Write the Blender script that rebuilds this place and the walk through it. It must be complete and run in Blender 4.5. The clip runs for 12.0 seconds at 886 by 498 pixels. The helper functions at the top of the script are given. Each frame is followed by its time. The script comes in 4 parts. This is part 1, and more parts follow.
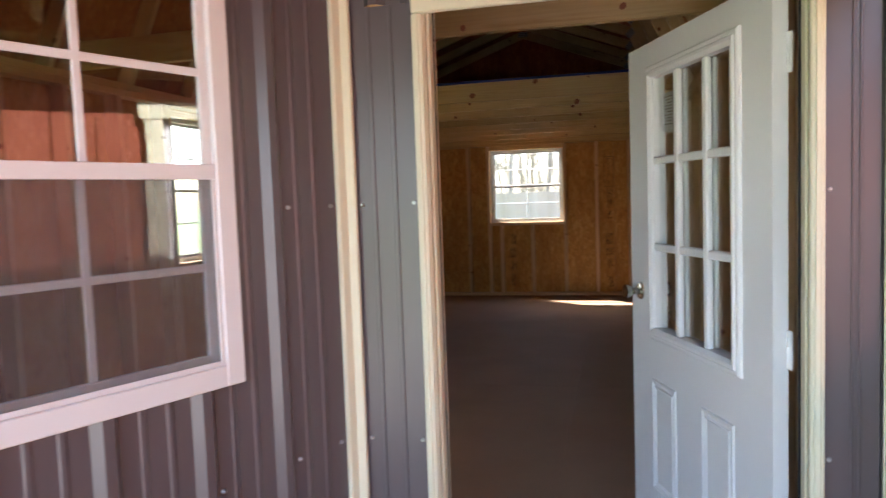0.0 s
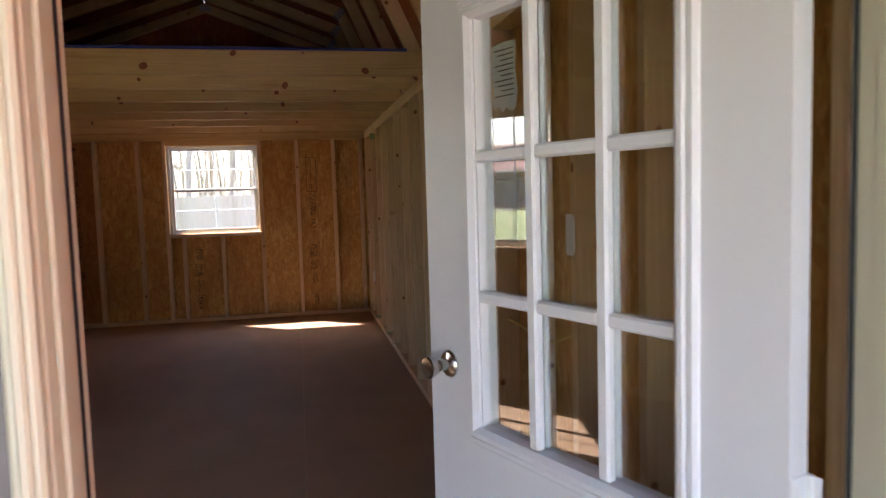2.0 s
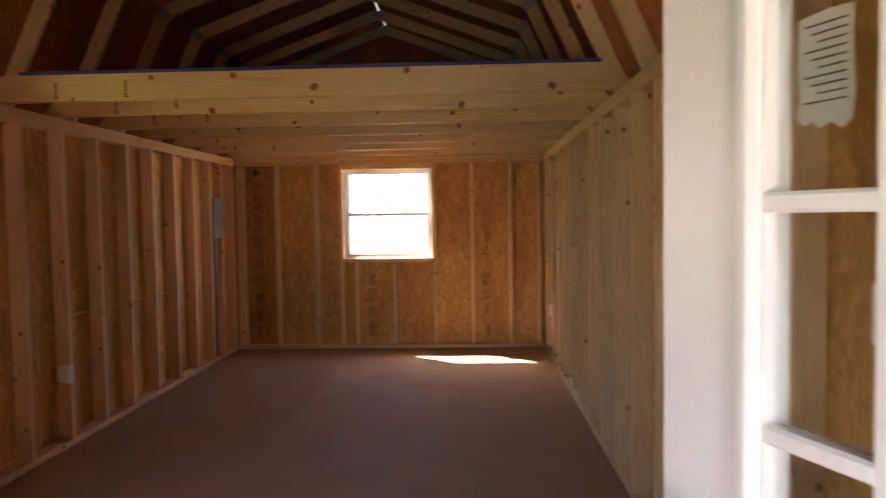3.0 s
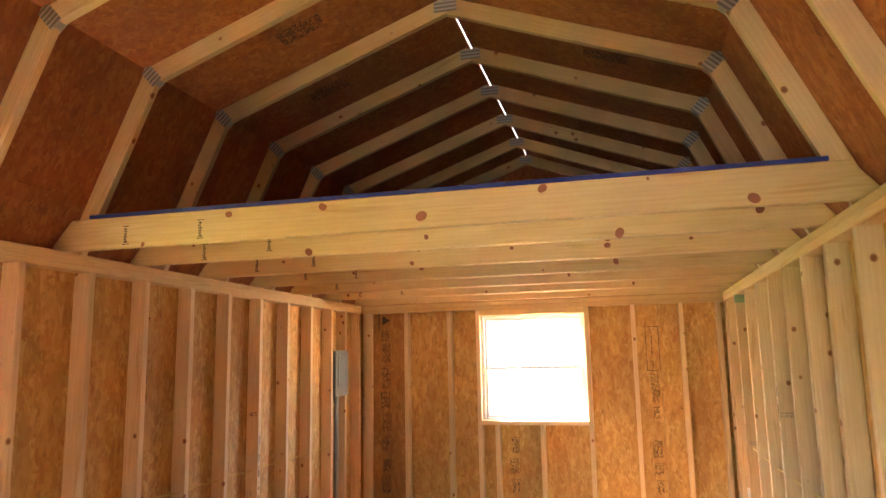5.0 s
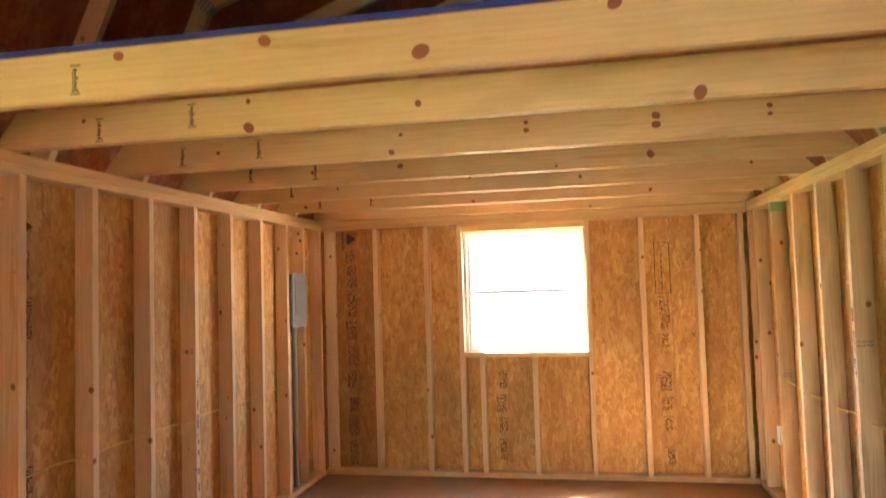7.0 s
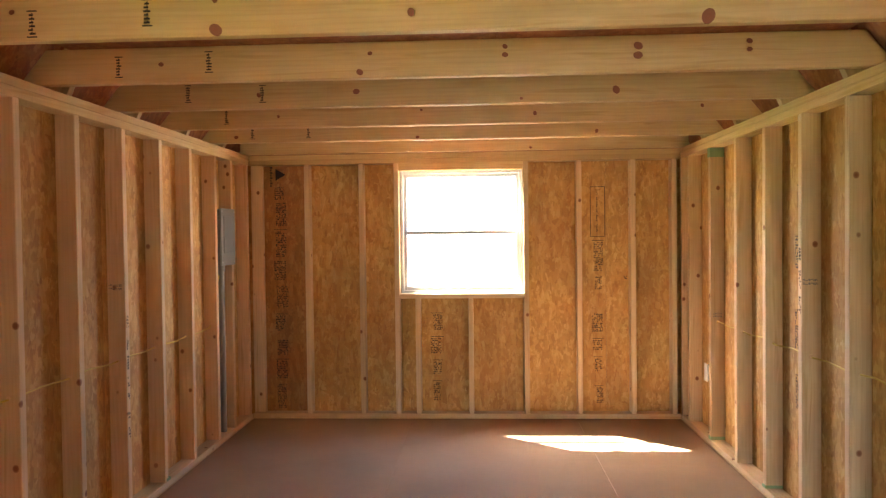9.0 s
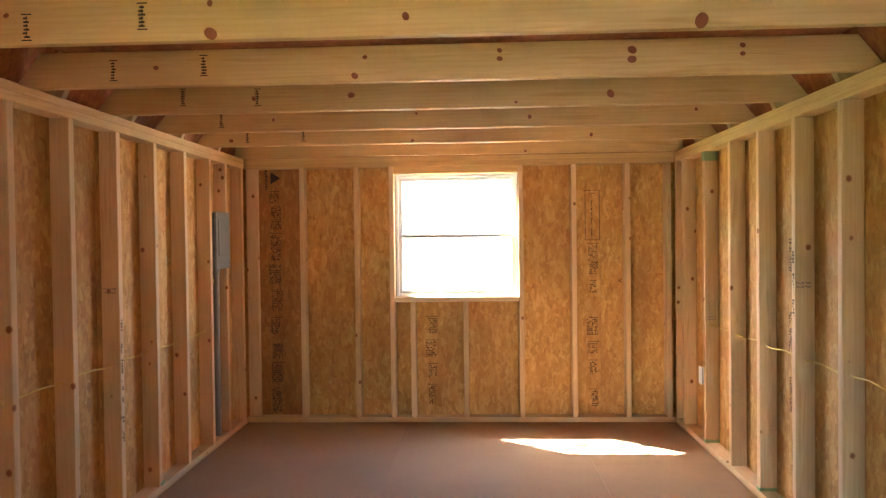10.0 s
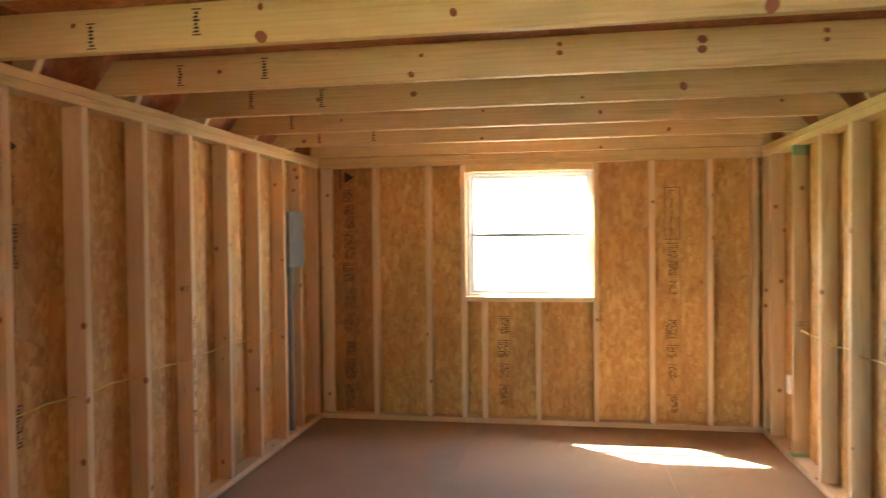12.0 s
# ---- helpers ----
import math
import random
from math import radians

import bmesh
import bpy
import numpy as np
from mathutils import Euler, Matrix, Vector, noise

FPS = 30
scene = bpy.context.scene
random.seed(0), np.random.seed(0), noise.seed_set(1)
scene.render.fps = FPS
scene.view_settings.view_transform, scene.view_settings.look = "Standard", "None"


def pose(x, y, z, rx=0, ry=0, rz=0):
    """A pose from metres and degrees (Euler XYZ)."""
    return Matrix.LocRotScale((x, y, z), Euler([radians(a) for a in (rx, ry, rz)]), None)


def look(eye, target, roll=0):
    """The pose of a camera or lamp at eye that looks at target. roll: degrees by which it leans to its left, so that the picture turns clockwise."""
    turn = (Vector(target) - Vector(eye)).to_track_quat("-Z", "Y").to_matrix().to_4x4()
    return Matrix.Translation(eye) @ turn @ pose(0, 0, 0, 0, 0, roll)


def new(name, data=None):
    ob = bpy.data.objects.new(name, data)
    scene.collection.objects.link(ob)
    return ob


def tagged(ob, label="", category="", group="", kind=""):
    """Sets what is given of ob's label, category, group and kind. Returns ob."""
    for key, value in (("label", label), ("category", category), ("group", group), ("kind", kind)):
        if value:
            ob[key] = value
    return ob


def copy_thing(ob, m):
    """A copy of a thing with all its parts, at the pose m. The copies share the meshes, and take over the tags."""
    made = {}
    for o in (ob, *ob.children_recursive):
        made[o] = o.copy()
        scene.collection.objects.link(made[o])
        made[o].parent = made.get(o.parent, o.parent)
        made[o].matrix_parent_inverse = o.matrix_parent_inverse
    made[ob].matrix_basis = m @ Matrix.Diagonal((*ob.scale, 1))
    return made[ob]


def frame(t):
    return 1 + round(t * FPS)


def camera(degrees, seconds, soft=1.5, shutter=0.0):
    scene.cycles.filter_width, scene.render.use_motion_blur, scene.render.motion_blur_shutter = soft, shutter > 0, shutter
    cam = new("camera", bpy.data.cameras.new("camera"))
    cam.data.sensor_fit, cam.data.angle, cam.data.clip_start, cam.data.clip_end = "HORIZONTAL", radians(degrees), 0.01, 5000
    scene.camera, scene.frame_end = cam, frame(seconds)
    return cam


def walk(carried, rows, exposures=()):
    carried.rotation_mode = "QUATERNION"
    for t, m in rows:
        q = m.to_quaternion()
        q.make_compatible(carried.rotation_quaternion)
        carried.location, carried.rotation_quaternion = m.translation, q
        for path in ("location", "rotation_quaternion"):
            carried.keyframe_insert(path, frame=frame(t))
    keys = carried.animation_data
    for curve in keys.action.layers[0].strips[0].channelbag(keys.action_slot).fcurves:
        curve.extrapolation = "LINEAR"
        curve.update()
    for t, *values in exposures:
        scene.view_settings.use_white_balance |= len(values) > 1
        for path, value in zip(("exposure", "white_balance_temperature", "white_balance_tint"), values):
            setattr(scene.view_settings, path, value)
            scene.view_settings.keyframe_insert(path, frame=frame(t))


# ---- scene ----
cam = camera(64.1, 12.0, 1.3, 0.35)
PATH = [
    (0, (1.111, 0.167, 1.276), (0.632, 2.104, 1.135), -2.0),
    (0.5, (0.998, 0.38, 1.313), (0.843, 2.368, 1.154), -1.7),
    (0.7, (0.921, 0.483, 1.327), (0.924, 2.477, 1.176), -2.2),
    (1, (0.843, 0.665, 1.309), (1.042, 2.648, 1.146), -0.4),
    (1.5, (0.825, 0.98, 1.302), (1.137, 2.947, 1.115), -1.0),
    (2, (0.855, 1.314, 1.31), (1.253, 3.267, 1.15), -1.65),
    (2.5, (0.857, 1.612, 1.33), (1.213, 3.576, 1.203), -1.47),
    (3, (0.855, 1.868, 1.374), (0.776, 3.864, 1.281), -0.9),
    (3.2, (0.84, 1.987, 1.38), (0.678, 3.98, 1.309), 0.0),
    (4.8, (0.836, 2.786, 1.488), (0.37, 4.716, 1.729), -1.3),
    (5, (0.822, 2.888, 1.491), (0.33, 4.802, 1.798), -1.1),
    (5.5, (0.742, 3.129, 1.492), (0.243, 5.025, 1.887), -0.9),
    (6, (0.608, 3.383, 1.505), (0.192, 5.294, 1.921), -1.2),
    (6.5, (0.534, 3.624, 1.5), (0.141, 5.548, 1.876), -1.6),
    (7, (0.438, 3.806, 1.457), (0.054, 5.766, 1.562), -1.7),
    (7.5, (0.275, 3.873, 1.42), (0.024, 5.857, 1.43), -2.0),
    (9.5, (0.126, 3.906, 1.388), (0.03, 5.903, 1.342), -0.6),
    (10, (0.13, 3.902, 1.388), (0.041, 5.9, 1.356), -0.7),
    (10.5, (0.145, 3.908, 1.391), (0.061, 5.905, 1.356), -1.7),
    (11, (0.149, 3.902, 1.392), (0.08, 5.901, 1.349), -2.3),
    (11.5, (0.172, 3.913, 1.391), (0.089, 5.911, 1.373), -2.5),
    (12, (0.244, 3.976, 1.404), (-0.091, 5.947, 1.365), -0.6),
]

EXPOSURE = [(0.0, 3.55, 6100, 13), (1.0, 3.57, 6150, 19), (1.5, 3.57, 6150, 21), (2.0, 3.7, 6200, 22), (2.5, 3.92, 6500, 24), (3.0, 4.62, 6900, 27), (4.0, 5.75, 6900, 14),
            (4.8, 6.2, 7150, 13), (5.5, 6.3, 7150, 13), (6.5, 6.32, 6900, 12), (7.0, 6.2, 6750, 11), (7.5, 5.97, 6600, 11), (9.5, 5.82, 6500, 9), (11.5, 5.82, 6450, 6), (12.0, 5.82, 6350, 2)]
walk(cam, [(t, look(eye, target, roll)) for t, eye, target, roll in PATH], EXPOSURE)

# ---------- light ----------
SUN_WAY = Vector((0.63, -0.485, -1.0)).normalized()      # the way the sunlight travels
world = bpy.data.worlds.new("sky")
scene.world = world
world.use_nodes = True
wn = world.node_tree
sky = wn.nodes.new("ShaderNodeTexSky")
sky.sky_type, sky.sun_disc = "NISHITA", False
sky.sun_elevation = math.asin(-SUN_WAY.z)
sky.sun_rotation = math.atan2(-SUN_WAY.x, -SUN_WAY.y)
sky.dust_density, sky.air_density = 2.0, 1.0
wn.nodes["Background"].inputs["Strength"].default_value = 0.13
wn.links.new(sky.outputs[0], wn.nodes["Background"].inputs["Color"])
sun_data = bpy.data.lights.new("sun", "SUN")
sun_data.energy, sun_data.angle, sun_data.color = 5.0, radians(0.55), (1.0, 0.95, 0.87)
sun = new("sun", sun_data)
sun.matrix_world = look((-6, 6, 12), Vector((-6, 6, 12)) + SUN_WAY)

def sky_opening(x, y, z, w, h, turn):
    """Marks an opening through which the sky shines in, so that its light is drawn cleanly."""
    data = bpy.data.lights.new("sky_opening", "AREA")
    data.shape, data.size, data.size_y, data.energy = "RECTANGLE", w, h, 1.0
    data.cycles.is_portal = True
    new("sky_opening", data).matrix_world = Matrix.Translation((x, y, z)) @ Matrix.Rotation(radians(turn), 4, "Z") @ Matrix.Rotation(radians(90), 4, "X")


sky_opening(0.0, 9.30, 1.41, 1.0, 1.0, 180)
sky_opening(-1.74, 4.485, 1.39, 0.75, 1.0, -90)

# ---------- materials ----------


class Nodes:
    """A small builder for node materials."""

    def __init__(self, name, rough=0.6, metal=0.0, spec=0.5):
        self.mat = bpy.data.materials.new(name)
        self.mat.use_nodes = True
        self.t = self.mat.node_tree
        self.b = self.t.nodes["Principled BSDF"]
        self.b.inputs["Roughness"].default_value = rough
        self.b.inputs["Metallic"].default_value = metal
        self.b.inputs["Specular IOR Level"].default_value = spec
        self.coord = None

    def node(self, kind, **values):
        n = self.t.nodes.new(kind)
        for key, value in values.items():
            n.inputs[key.replace("_", " ")].default_value = value
        return n

    def link(self, a, b):
        self.t.links.new(a, b)

    def place(self, scale=(1, 1, 1), turn=(0, 0, 0), vary=0.0):
        """Object coordinates, scaled, and shifted from piece to piece."""
        if self.coord is None:
            tc, info = self.t.nodes.new("ShaderNodeTexCoord"), self.t.nodes.new("ShaderNodeObjectInfo")
            mul = self.t.nodes.new("ShaderNodeVectorMath")
            mul.operation = "SCALE"
            mul.inputs[0].default_value = (37.0, 19.0, 23.0)
            self.link(info.outputs["Random"], mul.inputs["Scale"])
            add = self.t.nodes.new("ShaderNodeVectorMath")
            self.link(tc.outputs["Object"], add.inputs[0])
            self.link(mul.outputs[0], add.inputs[1])
            self.coord = add.outputs[0], info.outputs["Random"]
        m = self.t.nodes.new("ShaderNodeMapping")
        m.inputs["Scale"].default_value, m.inputs["Rotation"].default_value = scale, turn
        self.link(self.coord[0], m.inputs[0])
        return m.outputs[0]

    def noise(self, at, scale, detail=4.0, rough=0.55, warp=0.0):
        n = self.node("ShaderNodeTexNoise", Scale=scale, Detail=detail, Roughness=rough, Distortion=warp)
        self.link(at, n.inputs["Vector"])
        return n.outputs[0]

    def ramp(self, fac, *stops):
        r = self.t.nodes.new("ShaderNodeValToRGB")
        e = r.color_ramp.elements
        while len(e) < len(stops):
            e.new(0.5)
        for el, (p, c) in zip(e, stops):
            el.position = p
            el.color = (*c, 1) if len(c) == 3 else c
        self.link(fac, r.inputs[0])
        return r.outputs[0]

    def mix(self, fac, a, b, how="MIX"):
        n = self.t.nodes.new("ShaderNodeMix")
        n.data_type, n.blend_type = "RGBA", how
        for sock, v in ((n.inputs[0], fac), (n.inputs[6], a), (n.inputs[7], b)):
            if isinstance(v, bpy.types.NodeSocket):
                self.link(v, sock)
            elif isinstance(v, (int, float)):
                sock.default_value = v
            else:
                sock.default_value = (*v, 1)
        return n.outputs[2]

    def maths(self, how, a, b=0.0):
        n = self.t.nodes.new("ShaderNodeMath")
        n.operation = how
        for sock, v in zip(n.inputs, (a, b)):
            if isinstance(v, bpy.types.NodeSocket):
                self.link(v, sock)
            else:
                sock.default_value = v
        return n.outputs[0]

    def done(self, colour=None, bump=None, strength=0.2, far=0.002, rough=None):
        if isinstance(colour, bpy.types.NodeSocket):
            self.link(colour, self.b.inputs["Base Color"])
        elif colour:
            self.b.inputs["Base Color"].default_value = (*colour, 1)
        if bump:
            n = self.node("ShaderNodeBump", Strength=strength, Distance=far)
            self.link(bump, n.inputs["Height"])
            self.link(n.outputs[0], self.b.inputs["Normal"])
        if rough:
            self.link(rough, self.b.inputs["Roughness"])
        return self.mat


def lumber_material(name, pale, deep, knot=(0.25, 0.09, 0.036), knots=True):
    """Sawn softwood; the grain runs along local x."""
    m = Nodes(name, 0.62)
    along = m.place((0.55, 9, 9))
    rings = m.noise(along, 3.0, 3, 0.5, 0.6)
    streak = m.noise(m.place((2.0, 130, 130)), 1.0, 3)
    board = m.coord[1]
    col = m.ramp(rings, (0.3, deep), (0.42, pale), (0.55, [0.6 * p + 0.4 * d for p, d in zip(pale, deep)]), (0.7, pale))
    col = m.mix(m.maths("MULTIPLY", streak, 0.35), col, deep)
    wave = m.node("ShaderNodeTexWave", Scale=21.0, Distortion=9.0, Detail=3.0, Detail_Scale=0.35)
    wave.wave_type, wave.rings_direction = "RINGS", "X"
    m.link(m.place((0.09, 1, 1)), wave.inputs["Vector"])
    col = m.mix(m.maths("MULTIPLY", m.maths("POWER", wave.outputs["Fac"], 3.0), 0.13), col, [0.78 * deep[0], 0.68 * deep[1], 0.6 * deep[2]])
    tone = m.ramp(board, (0.0, (0.74, 0.68, 0.62)), (0.4, (1, 1, 1)), (0.75, (0.95, 0.88, 0.86)), (1.0, (0.80, 0.79, 0.78)))
    col = m.mix(0.8, col, tone, "MULTIPLY")
    blot = m.noise(m.place((1.2, 4, 4)), 1.4, 3)
    col = m.mix(m.ramp(blot, (0.55, (0, 0, 0)), (0.75, (0.35, 0.35, 0.35))), col, [0.55 * d for d in deep])
    if knots:
        v = m.node("ShaderNodeTexVoronoi", Scale=8.5)
        m.link(m.place((0.85, 1, 1)), v.inputs["Vector"])
        k = m.ramp(v.outputs["Distance"], (0.055, (1, 1, 1)), (0.095, (0.75, 0.75, 0.75)), (0.125, (0, 0, 0)))
        col = m.mix(k, col, knot)
    return m.done(col, streak, 0.25, 0.0015)


def osb_material(name, tones, dark):
    """Strand board: flat wood strands, mostly upright, laid every way."""
    m = Nodes(name, 0.7)
    warp = m.place()
    cells = []
    bend = m.node("ShaderNodeTexNoise", Scale=7.0, Detail=2.0)
    m.link(warp, bend.inputs["Vector"])
    for turn, scale in ((0.35, (34, 34, 10)), (-0.5, (42, 42, 12)), (1.2, (28, 28, 12))):
        v = m.node("ShaderNodeTexVoronoi", Scale=1.0)
        bent = m.t.nodes.new("ShaderNodeVectorMath")
        bent.operation = "MULTIPLY_ADD"
        m.link(bend.outputs["Color"], bent.inputs[0])
        bent.inputs[1].default_value = (2.6, 2.6, 1.6)
        m.link(m.place(scale, (turn, turn * 0.8, turn)), bent.inputs[2])
        m.link(bent.outputs[0], v.inputs["Vector"])
        cells.append(v.outputs["Color"])
    pick = m.noise(warp, 14.0, 2)
    a = m.mix(m.ramp(pick, (0.44, (0, 0, 0)), (0.5, (1, 1, 1))), cells[0], cells[1])
    pick2 = m.noise(m.place((1.3, 1.1, 0.9)), 19.0, 2)
    a = m.mix(m.ramp(pick2, (0.5, (0, 0, 0)), (0.56, (1, 1, 1))), a, cells[2])
    flake = m.ramp(a, *[(0.12 + 0.76 * i / (len(tones) - 1), c) for i, c in enumerate(tones)])
    mean = [sum(c[i] for c in tones) / len(tones) for i in range(3)]
    col = m.mix(0.35, flake, mean)
    shine = m.noise(m.place((22, 22, 7), (0.2, 0.1, 0.3)), 1.0, 4, 0.6, 0.8)
    col = m.mix(m.ramp(shine, (0.56, (0, 0, 0)), (0.66, (0.5, 0.5, 0.5))), col, tones[-1])
    col = m.mix(m.ramp(shine, (0.30, (0.5, 0.5, 0.5)), (0.40, (0, 0, 0))), col, dark)
    chips = m.noise(m.place((60, 60, 35)), 1.0, 2)
    col = m.mix(m.ramp(chips, (0.70, (0, 0, 0)), (0.76, (0.6, 0.6, 0.6))), col, dark)
    stain = m.noise(m.place((1.4, 1.4, 0.45)), 2.0, 4)
    col = m.mix(m.ramp(stain, (0.48, (0, 0, 0)), (0.72, (0.5, 0.5, 0.5))), col, dark)
    sheet = m.ramp(m.coord[1], (0.0, (0.84, 0.80, 0.76)), (0.5, (1, 1, 1)), (1.0, (1.0, 0.93, 0.86)))
    col = m.mix(1.0, col, sheet, "MULTIPLY")
    return m.done(col, a, 0.3, 0.0012)


def plain(name, colour, rough=0.5, metal=0.0, grime=0.12, grain=30.0, bump=0.08, spec=0.5):
    """Paint, plastic or metal with a little unevenness at two scales."""
    m = Nodes(name, rough, metal, spec)
    at = m.place()
    big, small = m.noise(at, 2.5, 4), m.noise(at, grain, 3)
    col = m.mix(m.maths("MULTIPLY", m.ramp(big, (0.4, (0, 0, 0)), (0.75, (1, 1, 1))), grime), colour, [0.6 * c for c in colour])
    col = m.mix(m.maths("MULTIPLY", small, grime * 0.6), col, [0.75 * c for c in colour])
    r = m.maths("ADD", m.maths("MULTIPLY", big, 0.12), rough - 0.06)
    return m.done(col, small, bump, 0.0008, r)


def glass_material(name="window_glass", tint=(0.97, 0.985, 0.975)):
    m = Nodes(name)
    t = m.t
    clear, gloss, mixer = t.nodes.new("ShaderNodeBsdfTransparent"), t.nodes.new("ShaderNodeBsdfGlossy"), t.nodes.new("ShaderNodeMixShader")
    face = m.node("ShaderNodeLayerWeight", Blend=0.5)
    gain = m.maths("ADD", m.maths("MULTIPLY", m.maths("POWER", face.outputs["Facing"], 5.0), 0.91), 0.085)
    clear.inputs["Color"].default_value = (*tint, 1)
    gloss.inputs["Roughness"].default_value = 0.0
    m.link(gain, mixer.inputs[0])
    m.link(clear.outputs[0], mixer.inputs[1])
    m.link(gloss.outputs[0], mixer.inputs[2])
    m.link(mixer.outputs[0], t.nodes["Material Output"].inputs["Surface"])
    return m.mat


def screen_material():
    m = Nodes("insect_screen", 0.8)
    t = m.t
    clear, mixer = t.nodes.new("ShaderNodeBsdfTransparent"), t.nodes.new("ShaderNodeMixShader")
    m.b.inputs["Base Color"].default_value = (0.13, 0.12, 0.12, 1)
    mixer.inputs[0].default_value = 0.72
    m.link(m.b.outputs[0], mixer.inputs[1])
    m.link(clear.outputs[0], mixer.inputs[2])
    m.link(mixer.outputs[0], t.nodes["Material Output"].inputs["Surface"])
    return m.mat


STUD = lumber_material("pine_stud", (0.80, 0.60, 0.365), (0.64, 0.425, 0.215))
JOIST = lumber_material("pine_joist", (0.72, 0.52, 0.25), (0.58, 0.37, 0.14), knots=False)
RAFTER = lumber_material("pine_rafter", (0.74, 0.55, 0.30), (0.60, 0.40, 0.19))
DECKWOOD = lumber_material("treated_pine", (0.50, 0.33, 0.13), (0.34, 0.2, 0.07))
OSB = osb_material("osb_wall", [(0.40, 0.185, 0.042), (0.51, 0.26, 0.064), (0.60, 0.335, 0.092), (0.73, 0.48, 0.18)], (0.27, 0.11, 0.024))
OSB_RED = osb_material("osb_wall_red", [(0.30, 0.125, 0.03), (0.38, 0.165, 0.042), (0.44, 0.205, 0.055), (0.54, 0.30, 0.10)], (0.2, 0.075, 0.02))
# redder strand board, its tones also darkened for shade under roof and loft deck
OSB_RED_SHADE = osb_material("osb_red_shade", [(0.27, 0.072, 0.018), (0.34, 0.098, 0.024), (0.40, 0.128, 0.032), (0.50, 0.20, 0.06)], (0.16, 0.042, 0.012))
FLOORMAT = plain("brown_floor_board", (0.34, 0.215, 0.13), 0.7, grime=0.3, grain=55, spec=0.12)
WHITE = plain("white_paint", (0.78, 0.78, 0.79), 0.38, grime=0.06, bump=0.03)
VINYL = plain("white_vinyl", (0.72, 0.725, 0.73), 0.4, grime=0.08, bump=0.03)
CREAM = plain("cream_paint", (0.68, 0.655, 0.49), 0.45, grime=0.08, bump=0.05)
METAL = plain("brown_painted_steel", (0.108, 0.090, 0.096), 0.30, grime=0.2, bump=0.03, spec=0.6)
NICKEL = plain("satin_nickel", (0.55, 0.52, 0.48), 0.22, 1.0, grime=0.1)
STEEL = plain("galvanised_steel", (0.55, 0.56, 0.57), 0.38, 1.0, grime=0.35, grain=60)
nm = Nodes("nail_plate_steel", 0.45, 0.85)
n_at = nm.place()
sep = nm.t.nodes.new("ShaderNodeSeparateXYZ")
tco = nm.t.nodes.new("ShaderNodeTexCoord")
nm.link(tco.outputs["Object"], sep.inputs[0])
slots = nm.maths("FRACT", nm.maths("MULTIPLY", sep.outputs[2], 47.0))
n_col = nm.mix(nm.ramp(slots, (0.40, (0, 0, 0)), (0.5, (1, 1, 1))), (0.52, 0.50, 0.46), (0.27, 0.25, 0.22))
PLATE = nm.done(n_col, slots, 0.4, 0.002)
GREY = plain("grey_enamel", (0.235, 0.24, 0.22), 0.4, grime=0.15)
PVC = plain("grey_conduit", (0.23, 0.225, 0.21), 0.45)
RUBBER = plain("black_rubber", (0.012, 0.011, 0.011), 0.6)
INK = plain("black_ink", (0.05, 0.03, 0.018), 0.8, grime=0.3)
BLUE = plain("blue_edge_paint", (0.02, 0.035, 0.22), 0.6)
GREEN = plain("green_lumber_paint", (0.30, 0.42, 0.22), 0.7, grime=0.7)
KNOT = plain("wood_knot", (0.28, 0.088, 0.034), 0.6, grime=0.7, grain=90)
YELLOW = plain("yellow_cable", (0.62, 0.42, 0.06), 0.45)
PAPER = plain("paper_label", (0.52, 0.52, 0.48), 0.7)
PLASTIC = plain("white_plastic", (0.75, 0.74, 0.72), 0.4)
RED = plain("red_board", (0.25, 0.058, 0.026), 0.6, grime=0.12)
SHINGLE = plain("grey_shingle", (0.12, 0.11, 0.1), 0.85, grime=0.5)
SIDING = plain("grey_siding", (0.26, 0.25, 0.235), 0.7, grime=0.3)
REDROOF = plain("red_brown_roof", (0.2, 0.08, 0.06), 0.8, grime=0.4)
GLASS = glass_material()
SCREEN = screen_material()

# ---------- builders ----------
CACHE = {}


def link_mesh(name, mesh, mat, parent, label="", m=None):
    ob = new(name, mesh)
    if not mesh.materials:
        mesh.materials.append(mat)
    if parent:
        ob.parent = parent
    if m is not None:
        ob.matrix_basis = m
    if label:
        ob["label"] = label
    return ob


def part(name, bm, mat, parent, label="", m=None):
    mesh = bpy.data.meshes.new(name)
    bm.to_mesh(mesh)
    bm.free()
    return link_mesh(name, mesh, mat, parent, label, m)


def add_box(bm, lo, hi, bevel=0.0):
    lo, hi = [min(a, b) for a, b in zip(lo, hi)], [max(a, b) for a, b in zip(lo, hi)]
    mid = [(a + b) / 2 for a, b in zip(lo, hi)]
    size = [b - a for a, b in zip(lo, hi)]
    made = bmesh.ops.create_cube(bm, size=1, matrix=Matrix.Translation(mid) @ Matrix.Diagonal((*size, 1)))
    if bevel:
        edges = {e for v in made["verts"] for e in v.link_edges}
        bmesh.ops.bevel(bm, geom=list(edges), offset=bevel, segments=1, affect="EDGES")
    return bm


def box(name, lo, hi, mat, parent, label="", bevel=0.002, m=None):
    return part(name, add_box(bmesh.new(), lo, hi, bevel), mat, parent, label, m)


def add_tube(bm, a, b, r0, r1=None, sides=12, caps=True):
    a, b = Vector(a), Vector(b)
    turn = (b - a).to_track_quat("Z", "Y").to_matrix().to_4x4()
    bmesh.ops.create_cone(bm, cap_ends=caps, segments=sides, radius1=r0, radius2=r0 if r1 is None else r1, depth=(b - a).length,
                          matrix=Matrix.Translation((a + b) / 2) @ turn)
    return bm


